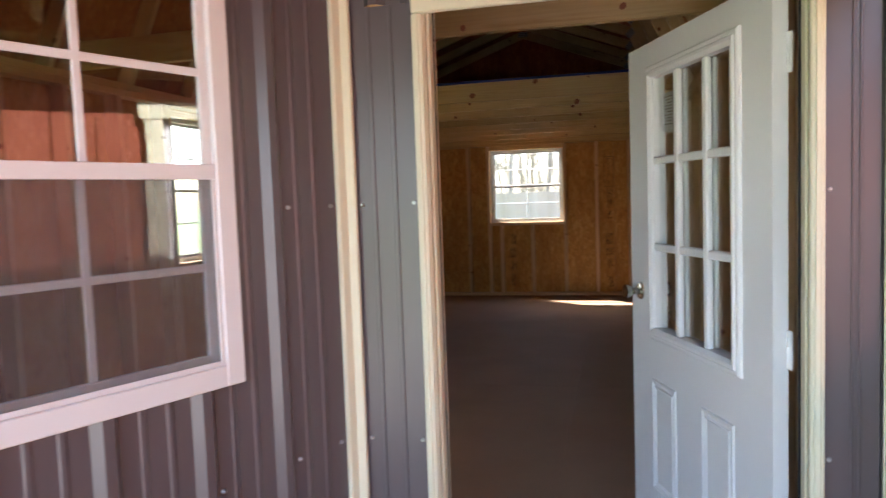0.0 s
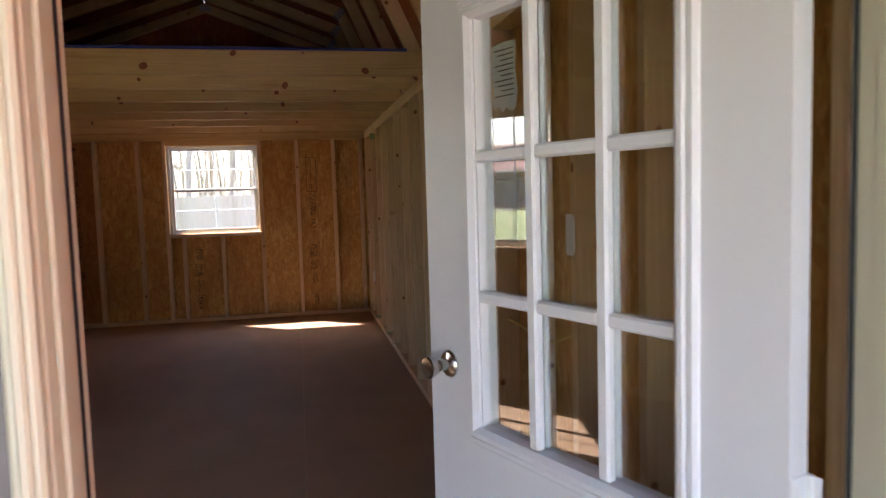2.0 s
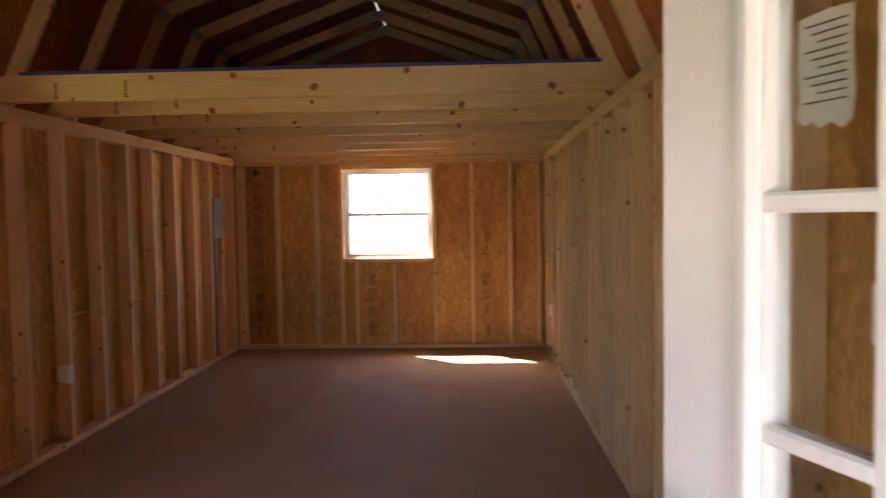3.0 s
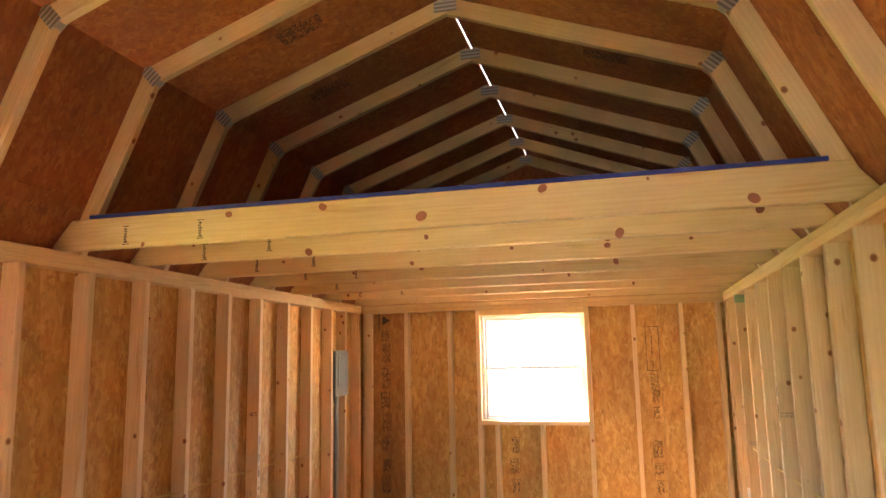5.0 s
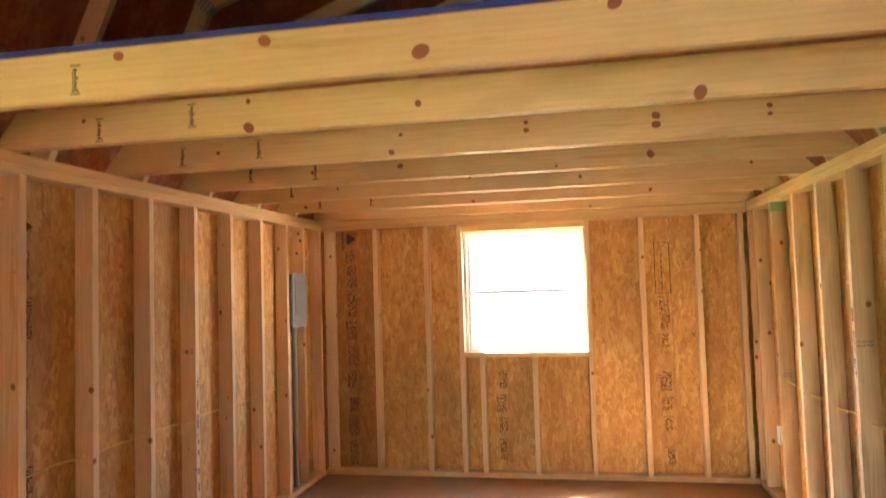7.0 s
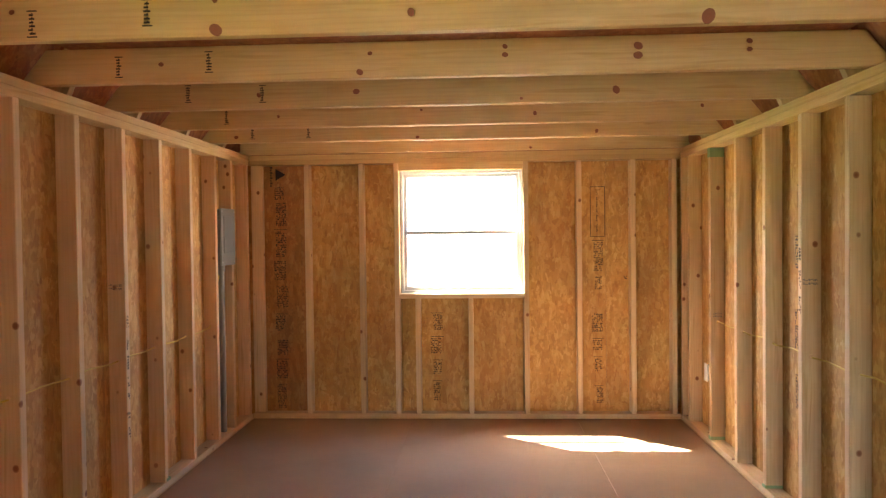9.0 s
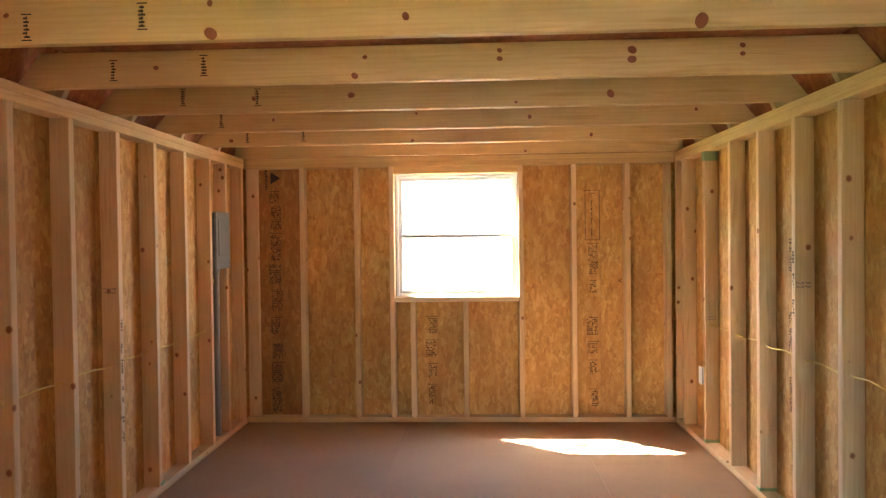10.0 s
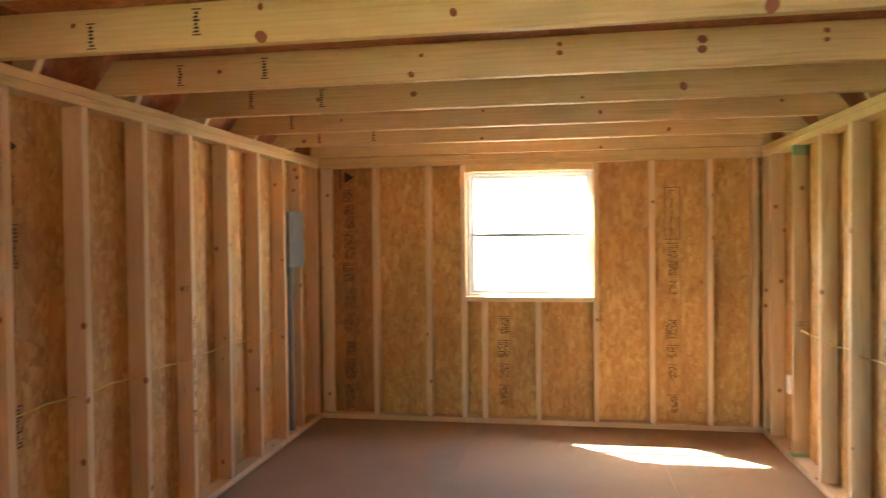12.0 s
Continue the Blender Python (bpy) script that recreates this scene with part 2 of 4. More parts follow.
def add_lathe(bm, profile, m, sides=24):
    """Turns rows of (radius, height) round local z."""
    rings = []
    for r, h in profile:
        rings.append([bm.verts.new(m @ Vector((r * math.cos(i * math.tau / sides), r * math.sin(i * math.tau / sides), h))) for i in range(sides)])
    for p, q in zip(rings, rings[1:]):
        for i in range(sides):
            bm.faces.new((p[i], p[(i + 1) % sides], q[(i + 1) % sides], q[i]))
    bm.faces.new(rings[-1])
    bm.faces.new(list(reversed(rings[0])))
    return bm


def smooth(ob, degrees=40):
    for p in ob.data.polygons:
        p.use_smooth = True
    ob.data.set_sharp_from_angle(angle=radians(degrees))
    return ob


def board(name, parent, a, b, wide, deep, side, mat, label="", bevel=0.003):
    """A length of lumber from a to b; side is the way its depth (deep) points."""
    a, b, side = Vector(a), Vector(b), Vector(side)
    x = (b - a).normalized()
    z = (side - side.dot(x) * x).normalized()
    y = z.cross(x)
    length = round((b - a).length, 3)
    key = (length, wide, deep, mat.name)
    if key not in CACHE:
        bm = add_box(bmesh.new(), (-length / 2, -wide / 2, -deep / 2), (length / 2, wide / 2, deep / 2), bevel)
        mesh = bpy.data.meshes.new(name)
        bm.to_mesh(mesh)
        bm.free()
        mesh.materials.append(mat)
        CACHE[key] = mesh
    m = Matrix((x, y, z)).transposed().to_4x4()
    m.translation = (a + b) / 2
    return link_mesh(name, CACHE[key], mat, parent, label, m)


def empty(name, label="", category="", group="", kind="", m=None):
    ob = new(name)
    ob.empty_display_size = 0.1
    if m is not None:
        ob.matrix_basis = m
    return tagged(ob, label, category, group, kind)


def ribbed(name, along, z0, z1, mat, parent, m, label="", pitch=0.2286, first=0.1, minor=True):
    """Ribbed steel sheet: local x along the wall from 0, local z up, local -y out. Ribs 19 mm high."""
    pts = [(0.0, 0.0)]

    def add(x, h):
        if pts[-1][0] < x < along:
            pts.append((x, h))
    x = first - pitch * math.ceil(first / pitch)
    while x < along + pitch:
        for dx, h in () if x + 0.03 > along else ((-0.030, 0), (-0.012, 0.019), (0.012, 0.019), (0.030, 0)):
            add(x + dx, h)
        if minor:
            for c in (pitch * 0.36, pitch * 0.64):
                for dx, h in ((-0.010, 0), (-0.005, 0.0035), (0.005, 0.0035), (0.010, 0)):
                    add(x + c + dx, h)
        x += pitch
    pts.append((along, 0.0))
    bm = bmesh.new()
    rows = [[bm.verts.new((x, -h, z)) for x, h in pts] for z in (z0, z1)]
    back = [[bm.verts.new((x, 0.002 - h, z)) for x, h in pts] for z in (z0, z1)]
    for i in range(len(pts) - 1):
        bm.faces.new((rows[0][i], rows[0][i + 1], rows[1][i + 1], rows[1][i]))
        bm.faces.new((back[0][i + 1], back[0][i], back[1][i], back[1][i + 1]))
        for k in (0, 1):
            bm.faces.new((rows[k][i], back[k][i], back[k][i + 1], rows[k][i + 1]))
    bmesh.ops.recalc_face_normals(bm, faces=bm.faces)
    return part(name, bm, mat, parent, label, m)


def screw(parent, m):
    """A hex-head screw with washer; local -y out."""
    if "screw" not in CACHE:
        bm = bmesh.new()
        out = Matrix.Rotation(radians(90), 4, "X")
        add_lathe(bm, [(0.006, 0), (0.006, 0.0015), (0.0045, 0.003)], out, 14)
        add_lathe(bm, [(0.004, 0.003), (0.004, 0.007), (0.003, 0.008)], out, 6)
        mesh = bpy.data.meshes.new("screw")
        bm.to_mesh(mesh)
        bm.free()
        CACHE["screw"] = mesh
    return link_mesh("screw", CACHE["screw"], STEEL, parent, "", m)


# ---------- measures of the shed ----------
LX, RX, BY = -1.61, 1.61, 9.20        # faces of the studs
SD, SW = 0.089, 0.038                 # stud depth and width
OX = 1.70                             # inner face of the side sheathing
FLOOR_LOW, GROUND = -0.16, -0.42
FY = 2.011                            # outer face of the door wall
ANG = radians(22.5)                   # the porch wall leans this far from the side walls
CORNER = Vector((0.380, FY, 0))
WALLWAY = Vector((-math.sin(ANG), -math.cos(ANG), 0))
WALLOUT = Vector((math.cos(ANG), -math.sin(ANG), 0))
FRONT_S = 2.35                        # length of the angled wall
FEND = CORNER + FRONT_S * WALLWAY
KNEE_X, KNEE_Z, RIDGE_Z = 1.281, 2.836, 3.305
BWIN = (-0.465, 0.455, 0.945, 1.868)  # back window: x, x, z, z
LWIN = (4.15, 4.82, 0.92, 1.86)       # side window: y, y, z, z


def window(name, w, h, m, label, cols=2, rows=2, frame_w=0.045, depth=0.05, screen=False, r=0.024, bar=0.009):
    """A single-hung vinyl window; local x across from 0, z up from 0, -y out."""
    top = empty(name, label, "window", "", "structure", m)
    bm = bmesh.new()
    f = frame_w
    for lo, hi in (((0, -depth / 2, 0), (f, depth / 2, h)), ((w - f, -depth / 2, 0), (w, depth / 2, h)),
                   ((f, -depth / 2, 0), (w - f, depth / 2, f)), ((f, -depth / 2, h - f), (w - f, depth / 2, h))):
        add_box(bm, lo, hi, 0.003)
    part("window_frame", bm, VINYL, top)
    mid = h * 0.5
    for nm, z0, z1, y in (("lower_sash", f, mid + 0.008, 0.005), ("upper_sash", mid - 0.012, h - f, -0.010)):
        bm = bmesh.new()
        for lo, hi in (((f, y - 0.007, z0), (f + r, y + 0.007, z1)), ((w - f - r, y - 0.007, z0), (w - f, y + 0.007, z1)),
                       ((f + r, y - 0.007, z0), (w - f - r, y + 0.007, z0 + r)), ((f + r, y - 0.007, z1 - r), (w - f - r, y + 0.007, z1))):
            add_box(bm, lo, hi, 0.002)
        sash = part(nm, bm, VINYL, top)
        gx0, gx1, gz0, gz1 = f + r, w - f - r, z0 + r, z1 - r
        box("pane", (gx0 - 0.004, y - 0.002, gz0 - 0.004), (gx1 + 0.004, y + 0.002, gz1 + 0.004), GLASS, sash, "clear glass pane", 0)
        for i in range(1, cols):
            x = gx0 + (gx1 - gx0) * i / cols
            box("muntin", (x - bar, y - 0.009, gz0), (x + bar, y - 0.0025, gz1), VINYL, sash)
        for i in range(1, rows):
            z = gz0 + (gz1 - gz0) * i / rows
            box("muntin", (gx0, y - 0.0085, z - bar), (gx1, y - 0.003, z + bar), VINYL, sash)
    if screen:
        box("screen", (f + 0.010, -0.0232, f + 0.010), (w - f - 0.010, -0.0225, mid - 0.018), SCREEN, top, "grey insect screen", 0)
        bm = bmesh.new()
        for lo, hi in (((f, -0.027, mid - 0.02), (w - f, -0.0215, mid + 0.014)), ((f, -0.025, f), (f + 0.012, -0.0215, mid - 0.0205)), ((w - f - 0.012, -0.025, f), (w - f, -0.0215, mid - 0.0205)), ((f + 0.0125, -0.025, f), (w - f - 0.0125, -0.0215, f + 0.012))):
            add_box(bm, lo, hi, 0.0015)
        part("screen_frame", bm, VINYL, top)
    return top

# ---------- ground and floor ----------
bm = bmesh.new()
bmesh.ops.create_grid(bm, x_segments=2, y_segments=2, size=900)
gm = Nodes("lawn", 0.9)
g_at = gm.place()
g_col = gm.ramp(gm.noise(g_at, 0.5, 6), (0.3, (0.13, 0.175, 0.05)), (0.5, (0.17, 0.225, 0.065)), (0.7, (0.23, 0.255, 0.10)))
g_col = gm.mix(gm.maths("MULTIPLY", gm.noise(g_at, 40, 3), 0.5), g_col, (0.05, 0.07, 0.02))
g_sep = gm.t.nodes.new("ShaderNodeSeparateXYZ")
g_tc = gm.t.nodes.new("ShaderNodeTexCoord")
gm.link(g_tc.outputs["Object"], g_sep.inputs[0])
edge_x = gm.maths("ADD", g_sep.outputs[0], gm.maths("MULTIPLY", gm.noise(g_at, 0.8, 4), 0.8))
yard = gm.ramp(gm.maths("ADD", gm.maths("MULTIPLY", edge_x, 0.5), 1.05), (0.35, (0, 0, 0)), (0.5, (1, 1, 1)))
stones = gm.node("ShaderNodeTexVoronoi", Scale=38.0)
gm.link(g_at, stones.inputs["Vector"])
gravel = gm.ramp(stones.outputs["Color"], (0.1, (0.20, 0.185, 0.165)), (0.5, (0.29, 0.27, 0.24)), (0.9, (0.38, 0.355, 0.32)))
g_col = gm.mix(yard, g_col, gravel)
LAWN = gm.done(g_col, gm.noise(g_at, 60, 3), 0.6, 0.02)
ground = part("ground", bm, LAWN, None, "", Matrix.Translation((0, 0, GROUND)))
tagged(ground, "gravel yard running into green spring lawn", "ground", "", "structure")

floor = empty("floor", "brown boarded shed floor with faint joints", "floor", "", "structure")
FX = 1.605
for x0, x1 in ((-FX, -0.388), (-0.387, 0.841), (0.842, FX)):
    y = FEND.y + 0.15
    while y < BY:
        y1 = min(y + 2.436, BY)
        lo = max(x0, -FX)
        if y1 > FY + 0.13:                       # inside the room
            box("floor_board", (lo, max(y, FY + 0.13), -0.018), (x1, y1 - 0.001, 0.0), FLOORMAT, floor, "", 0.0006)
        y = y1
box("floor_board", (-FX, FEND.y + 0.15, -0.018), (-0.5, FY + 0.127, 0.0), FLOORMAT, floor)
box("floor_base", (-OX, FEND.y, FLOOR_LOW), (OX + 0.02, BY + 0.09, -0.0185), STUD, floor, "", 0)

# ---------- side and back walls ----------


def wall_side(name, sign, studs, label):
    w = empty(name, label, "wall", "", "structure")
    face, back = sign * 1.61, sign * (1.61 + SD)
    y0 = FEND.y + 0.12 if sign < 0 else FY + 0.12
    mid = (face + back) / 2
    board("bottom_plate", w, (mid, y0, 0.019), (mid, BY, 0.019), SD, SW, (0, 0, 1), STUD)
    for z in (1.943, 1.981):
        board("top_plate", w, (mid, y0, z), (mid, BY + (SD if z > 1.95 else 0), z), SD, SW, (0, 0, 1), JOIST)
    for y in studs:
        board("stud", w, (mid, y, 0.038), (mid, y, 1.924), SW, SD, (1, 0, 0), STUD)
    return w


left_studs = [8.516 - 0.4035 * i for i in range(21) if not 4.15 < 8.516 - 0.4035 * i < 4.82] + [9.16, 8.82, 4.13, 4.84]
right_studs = [2.19, 9.18, 9.01, 8.548, 8.089, 7.676, 7.26] + [6.84 - 0.406 * i for i in range(12)]
wall_left = wall_side("wall_left", -1, left_studs, "bare stud wall of pale pine with strand-board sheathing")
wall_right = wall_side("wall_right", 1, right_studs, "bare stud wall of pale pine with strand-board sheathing")


def sheath(parent, sign, spans):
    for y0, y1, z0, z1 in spans:
        x0, x1 = sign * OX, sign * (OX + 0.011)
        box("osb_panel", (min(x0, x1), y0 + 0.0015, z0), (max(x0, x1), y1 - 0.0015, z1), OSB, parent, "", 0.001)


cuts = [9.30, 8.47, 7.25, 6.03, LWIN[1]]
sheath(wall_left, -1, [(b, a, -0.15, 2.02) for a, b in zip(cuts, cuts[1:])])
sheath(wall_left, -1, [(LWIN[0], LWIN[1], -0.15, LWIN[2]), (LWIN[0], LWIN[1], LWIN[3], 2.02), (2.6, LWIN[0], -0.15, 2.02), (1.38, 2.6, -0.15, 2.02), (FEND.y, 1.38, -0.15, 2.02)])
cuts = [9.30, 8.04, 6.82, 5.60, 4.38, 3.16, FY + 0.02]
sheath(wall_right, 1, [(b, a, -0.15, 2.02) for a, b in zip(cuts, cuts[1:])])
for z in (LWIN[2] - 0.019, LWIN[3] + 0.019):
    board("window_framing", wall_left, (-1.6545, 4.13, z), (-1.6545, 4.84, z), SD, SW, (0, 0, 1), STUD)

wall_back = empty("wall_back", "bare stud wall of pine and strand board round a window", "wall", "", "structure")
mid = BY + SD / 2
board("bottom_plate", wall_back, (LX, mid, 0.019), (RX, mid, 0.019), SD, SW, (0, 0, 1), STUD)
board("top_plate", wall_back, (LX, mid, 1.943), (RX, mid, 1.943), SD, SW, (0, 0, 1), JOIST)
board("top_plate", wall_back, (LX, mid, 1.981), (RX, mid, 1.981), SD, SW, (0, 0, 1), JOIST)
for x in (-1.17, -0.757, -0.491, 0.478, 0.871, 1.266):
    board("stud", wall_back, (x, mid, 0.038), (x, mid, 1.924), SW, SD, (0, 1, 0), STUD)
board("stud", wall_back, (-1.566, mid + 0.02, 0.038), (-1.566, mid + 0.02, 1.924), SD, SW, (0, 1, 0), STUD)
board("stud", wall_back, (1.565, mid, 0.038), (1.565, mid, 1.924), SW, SD, (0, 1, 0), STUD)
for x in (-0.337, 0.06):
    board("stud", wall_back, (x, mid, 0.038), (x, mid, BWIN[2] - 0.039), SW, SD, (0, 1, 0), STUD)
board("window_framing", wall_back, (-0.472, mid, BWIN[2] - 0.020), (0.459, mid, BWIN[2] - 0.020), SD, SW, (0, 0, 1), STUD)
board("window_header", wall_back, (-0.472, mid, 1.8965), (0.459, mid, 1.8965), SD, 0.055, (0, 0, 1), JOIST)
for x0, x1, z0, z1 in ((-1.71, -1.17, -0.15, 2.0), (-1.17, BWIN[0], -0.15, 2.0), (BWIN[0], BWIN[1], -0.15, BWIN[2]), (BWIN[0], BWIN[1], BWIN[3], 2.0),
                       (BWIN[1], 1.08, -0.15, 2.0), (1.08, 1.71, -0.15, 2.0)):
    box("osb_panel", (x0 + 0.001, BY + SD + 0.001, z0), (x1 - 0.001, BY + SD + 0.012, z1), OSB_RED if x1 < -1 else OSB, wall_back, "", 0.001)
# gable above the plates
bm = bmesh.new()
for y in (BY + SD + 0.001, BY + SD + 0.012):
    vs = [bm.verts.new((x, y, z)) for x, z in ((-1.71, 2.0), (1.71, 2.0), (KNEE_X + 0.07, KNEE_Z + 0.03), (0, RIDGE_Z + 0.06), (-KNEE_X - 0.07, KNEE_Z + 0.03))]
    bm.faces.new(vs)
bmesh.ops.bridge_loops(bm, edges=bm.edges[:])
bmesh.ops.recalc_face_normals(bm, faces=bm.faces)
part("gable_panel", bm, OSB_RED_SHADE, wall_back)

window("window_1", BWIN[1] - BWIN[0], BWIN[3] - BWIN[2], pose(BWIN[1], BY + 0.075, BWIN[2], 0, 0, 180), "white single-hung window with grilles in the back wall", 2, 2, 0.022, 0.05, False, 0.026, 0.0055)
window("window_2", LWIN[1] - LWIN[0], LWIN[3] - LWIN[2], pose(-1.685, LWIN[1], LWIN[2], 0, 0, -90), "white single-hung window in the side wall", 2, 2, 0.03, 0.05, False, 0.018, 0.006)

# metal cladding outside
ribbed("metal_panel", 9.45 + abs(FEND.y) + 0.0, FLOOR_LOW - 0.1, 0.90, METAL, wall_left, pose(-1.713, 9.30, 0, 0, 0, -90), "")
ribbed("metal_panel", 9.45 + abs(FEND.y) + 0.0, 1.88, 2.03, METAL, wall_left, pose(-1.713, 9.30, 0, 0, 0, -90), "")
ribbed("metal_panel", 9.30 - LWIN[1], 0.90, 1.88, METAL, wall_left, pose(-1.713, 9.30, 0, 0, 0, -90), "")
ribbed("metal_panel", LWIN[0] - FEND.y + 0.02, 0.90, 1.88, METAL, wall_left, pose(-1.713, LWIN[0], 0, 0, 0, -90), "")
ribbed("metal_panel", 9.30 - FY, FLOOR_LOW - 0.1, 2.03, METAL, wall_right, pose(1.713, FY, 0, 0, 0, 90), "")
BACK = BY + SD + 0.034
for x0, x1, z0, z1 in ((BWIN[1], 1.72, -0.26, 2.0), (-1.72, BWIN[0], -0.26, 2.0), (BWIN[0], BWIN[1], -0.26, BWIN[2]), (BWIN[0], BWIN[1], BWIN[3], 2.0)):
    ribbed("metal_panel", x1 - x0, z0, z1, METAL, wall_back, pose(x1, BACK, 0, 0, 0, 180), "", 0.2286, 0.1 + x1 * 0.2)

# ---------- roof ----------
roof = empty("roof", "gambrel roof of reddish strand board on pine rafters", "roof", "", "structure")
TRUSS_Y = [5.63 + 0.612 * i for i in range(-9, 7)]


def offset_profile(d):
    """Rafter centre line, moved out by d, foot to ridge."""
    a, b = Vector((1.66, 2.0)), Vector((KNEE_X, KNEE_Z))
    c = Vector((0.0, RIDGE_Z))
    n1 = Vector((b.y - a.y, a.x - b.x)).normalized()
    n2 = Vector((c.y - b.y, b.x - c.x)).normalized()
    half = (n1 + n2).normalized()
    k = b + half * d / half.dot(n1)
    return a + n1 * d - (b - a).normalized() * 0.06, k, c + Vector((0, d / n2.y))


foot, knee, ridge = offset_profile(0.046)
foot2, knee2, ridge2 = offset_profile(0.058)
gap = 0.006
ys = [FEND.y - 0.1] + [TRUSS_Y[i] for i in range(2, 16, 4)] + [BY + SD + 0.12]
ys = sorted(ys)
for sign in (-1, 1):
    for y0, y1 in zip(ys, ys[1:]):
        for a, b, a2, b2 in ((foot, knee, foot2, knee2), (knee, ridge, knee2, ridge2)):
            if b is ridge:
                k = gap / (knee.x - ridge.x)
                b = ridge.lerp(knee, k)
                b2 = ridge2.lerp(knee2, k)
            bm = bmesh.new()
            rows = [[bm.verts.new((sign * p.x, y, p.y)) for p in (a, b, b2, a2)] for y in (y0 + 0.0015, y1 - 0.0015)]
            for i in range(4):
                bm.faces.new((rows[0][i], rows[0][(i + 1) % 4], rows[1][(i + 1) % 4], rows[1][i]))
            bm.faces.new(rows[0])
            bm.faces.new(list(reversed(rows[1])))
            bmesh.ops.recalc_face_normals(bm, faces=bm.faces)
            part("osb_panel", bm, OSB_RED_SHADE, roof)


f3, k3, r3 = offset_profile(0.062)
f4, k4, r4 = offset_profile(0.066)
for sign in (-1, 1):
    for a, b, a2, b2 in ((f3, k3, f4, k4), (k3, r3, k4, r4)):
        if b is r3:
            b, b2 = r3.lerp(k3, 0.012), r4.lerp(k4, 0.012)
        bm = bmesh.new()
        rows = [[bm.verts.new((sign * p.x, y, p.y)) for p in (a, b, b2, a2)] for y in (FEND.y - 0.12, BY + SD + 0.14)]
        for i in range(4):
            bm.faces.new((rows[0][i], rows[0][(i + 1) % 4], rows[1][(i + 1) % 4], rows[1][i]))
        bm.faces.new(rows[0])
        bm.faces.new(list(reversed(rows[1])))
        bmesh.ops.recalc_face_normals(bm, faces=bm.faces)
        part("metal_roofing", bm, METAL, roof, "brown steel roofing")

vent_m = Nodes("translucent_ridge_vent", 0.6)
vent_t = vent_m.t
thin = vent_t.nodes.new("ShaderNodeBsdfTranslucent")
thin.inputs["Color"].default_value = (0.2, 0.2, 0.2, 1)
vent_m.link(thin.outputs[0], vent_t.nodes["Material Output"].inputs["Surface"])
box("ridge_vent", (-0.07, FEND.y - 0.1, RIDGE_Z + 0.075), (0.07, BY + SD + 0.12, RIDGE_Z + 0.083), vent_m.mat, roof, "white translucent ridge vent", 0)


def truss():
    t = empty("roof_truss", "gambrel roof truss of pale pine with galvanised nail plates", "roof truss", "gambrel trusses along the roof")
    a, b, c = (1.66, 2.0), (KNEE_X, KNEE_Z), (0.0, RIDGE_Z)
    for s in (-1, 1):
        for p, q in ((a, b), (b, c)):
            P, Q = Vector((s * p[0], 0, p[1])), Vector((s * q[0], 0, q[1]))
            way = (Q - P).normalized()
            if q is c:
                Q = Q - way * 0.004
            out = Vector((way.z, 0, -way.x)) * s
            board("rafter", t, P, Q, SW, SD, out, RAFTER)
        bm = add_box(bmesh.new(), (-0.03, -0.0225, -0.055), (0.03, 0.0225, 0.055), 0.0)
        part("nail_plate", bm, PLATE, t, "galvanised nail plate", pose(s * KNEE_X, 0, KNEE_Z, 0, s * 43, 0))
    bm = add_box(bmesh.new(), (-0.06, -0.0225, -0.03), (0.06, 0.0225, 0.03), 0.0)
    part("nail_plate", bm, PLATE, t, "galvanised nail plate", pose(0, 0, RIDGE_Z - 0.005))
    return t


first = truss()
for y in TRUSS_Y[1:]:
    if y < BY + 0.05:
        copy_thing(first, pose(0, y, 0))
first.matrix_basis = pose(0, TRUSS_Y[0], 0)
last = copy_thing(first, pose(0, BY + 0.06, 0))

# ---------- loft ----------
loft = empty("loft", "open loft of pine joists with a blue-edged deck", "loft")


def joist(parent, y, half=1.70):
    """A joist across the room, its upper ends cut to the slope of the roof."""
    if "joist" not in CACHE:
        bm = bmesh.new()
        prof = [(-half, 2.0025), (half, 2.0025), (half - 0.012, 2.03), (half - 0.105, 2.1425), (-half + 0.105, 2.1425), (-half + 0.012, 2.03)]
        rows = [[bm.verts.new((x, yy, z - 2.0725)) for x, z in prof] for yy in (-SW / 2, SW / 2)]
        bm.faces.new(rows[0])
        bm.faces.new(list(reversed(rows[1])))
        for i in range(6):
            bm.faces.new((rows[0][(i + 1) % 6], rows[0][i], rows[1][i], rows[1][(i + 1) % 6]))
        bmesh.ops.recalc_face_normals(bm, faces=bm.faces)
        bmesh.ops.bevel(bm, geom=bm.edges[:], offset=0.003, segments=1, affect="EDGES")
        mesh = bpy.data.meshes.new("joist")
        bm.to_mesh(mesh)
        bm.free()
        CACHE["joist"] = mesh
    return link_mesh("joist", CACHE["joist"], JOIST, parent, "", Matrix.Translation((0, y, 2.0725)))


JOIST_Y = [5.54, 6.065, 6.685, 7.29, 7.90, 8.51]
for y in JOIST_Y:
    joist(loft, y)
board("rim_joist", loft, (-1.66, 9.18, 2.0725), (1.66, 9.18, 2.0725), SW, 0.14, (0, 0, 1), JOIST)
for y0, y1 in ((5.525, 6.70), (6.703, 7.92), (7.923, 9.15)):
    for x0, x1 in ((-1.50, 0.2), (0.203, 1.53)):
        # shade between the joists is put into the colour by this darker board
        box("deck_board", (x0, y0, 2.1435), (x1, y1, 2.161), OSB_RED_SHADE, loft, "", 0.001)
box("painted_edge", (-1.50, 5.5215, 2.1435), (1.53, 5.5245, 2.1615), BLUE, loft, "blue painted edge of the loft deck")
front_tie = empty("ceiling_joist", "pine joist across the room above the door", "joist")
joist(front_tie, 3.33)

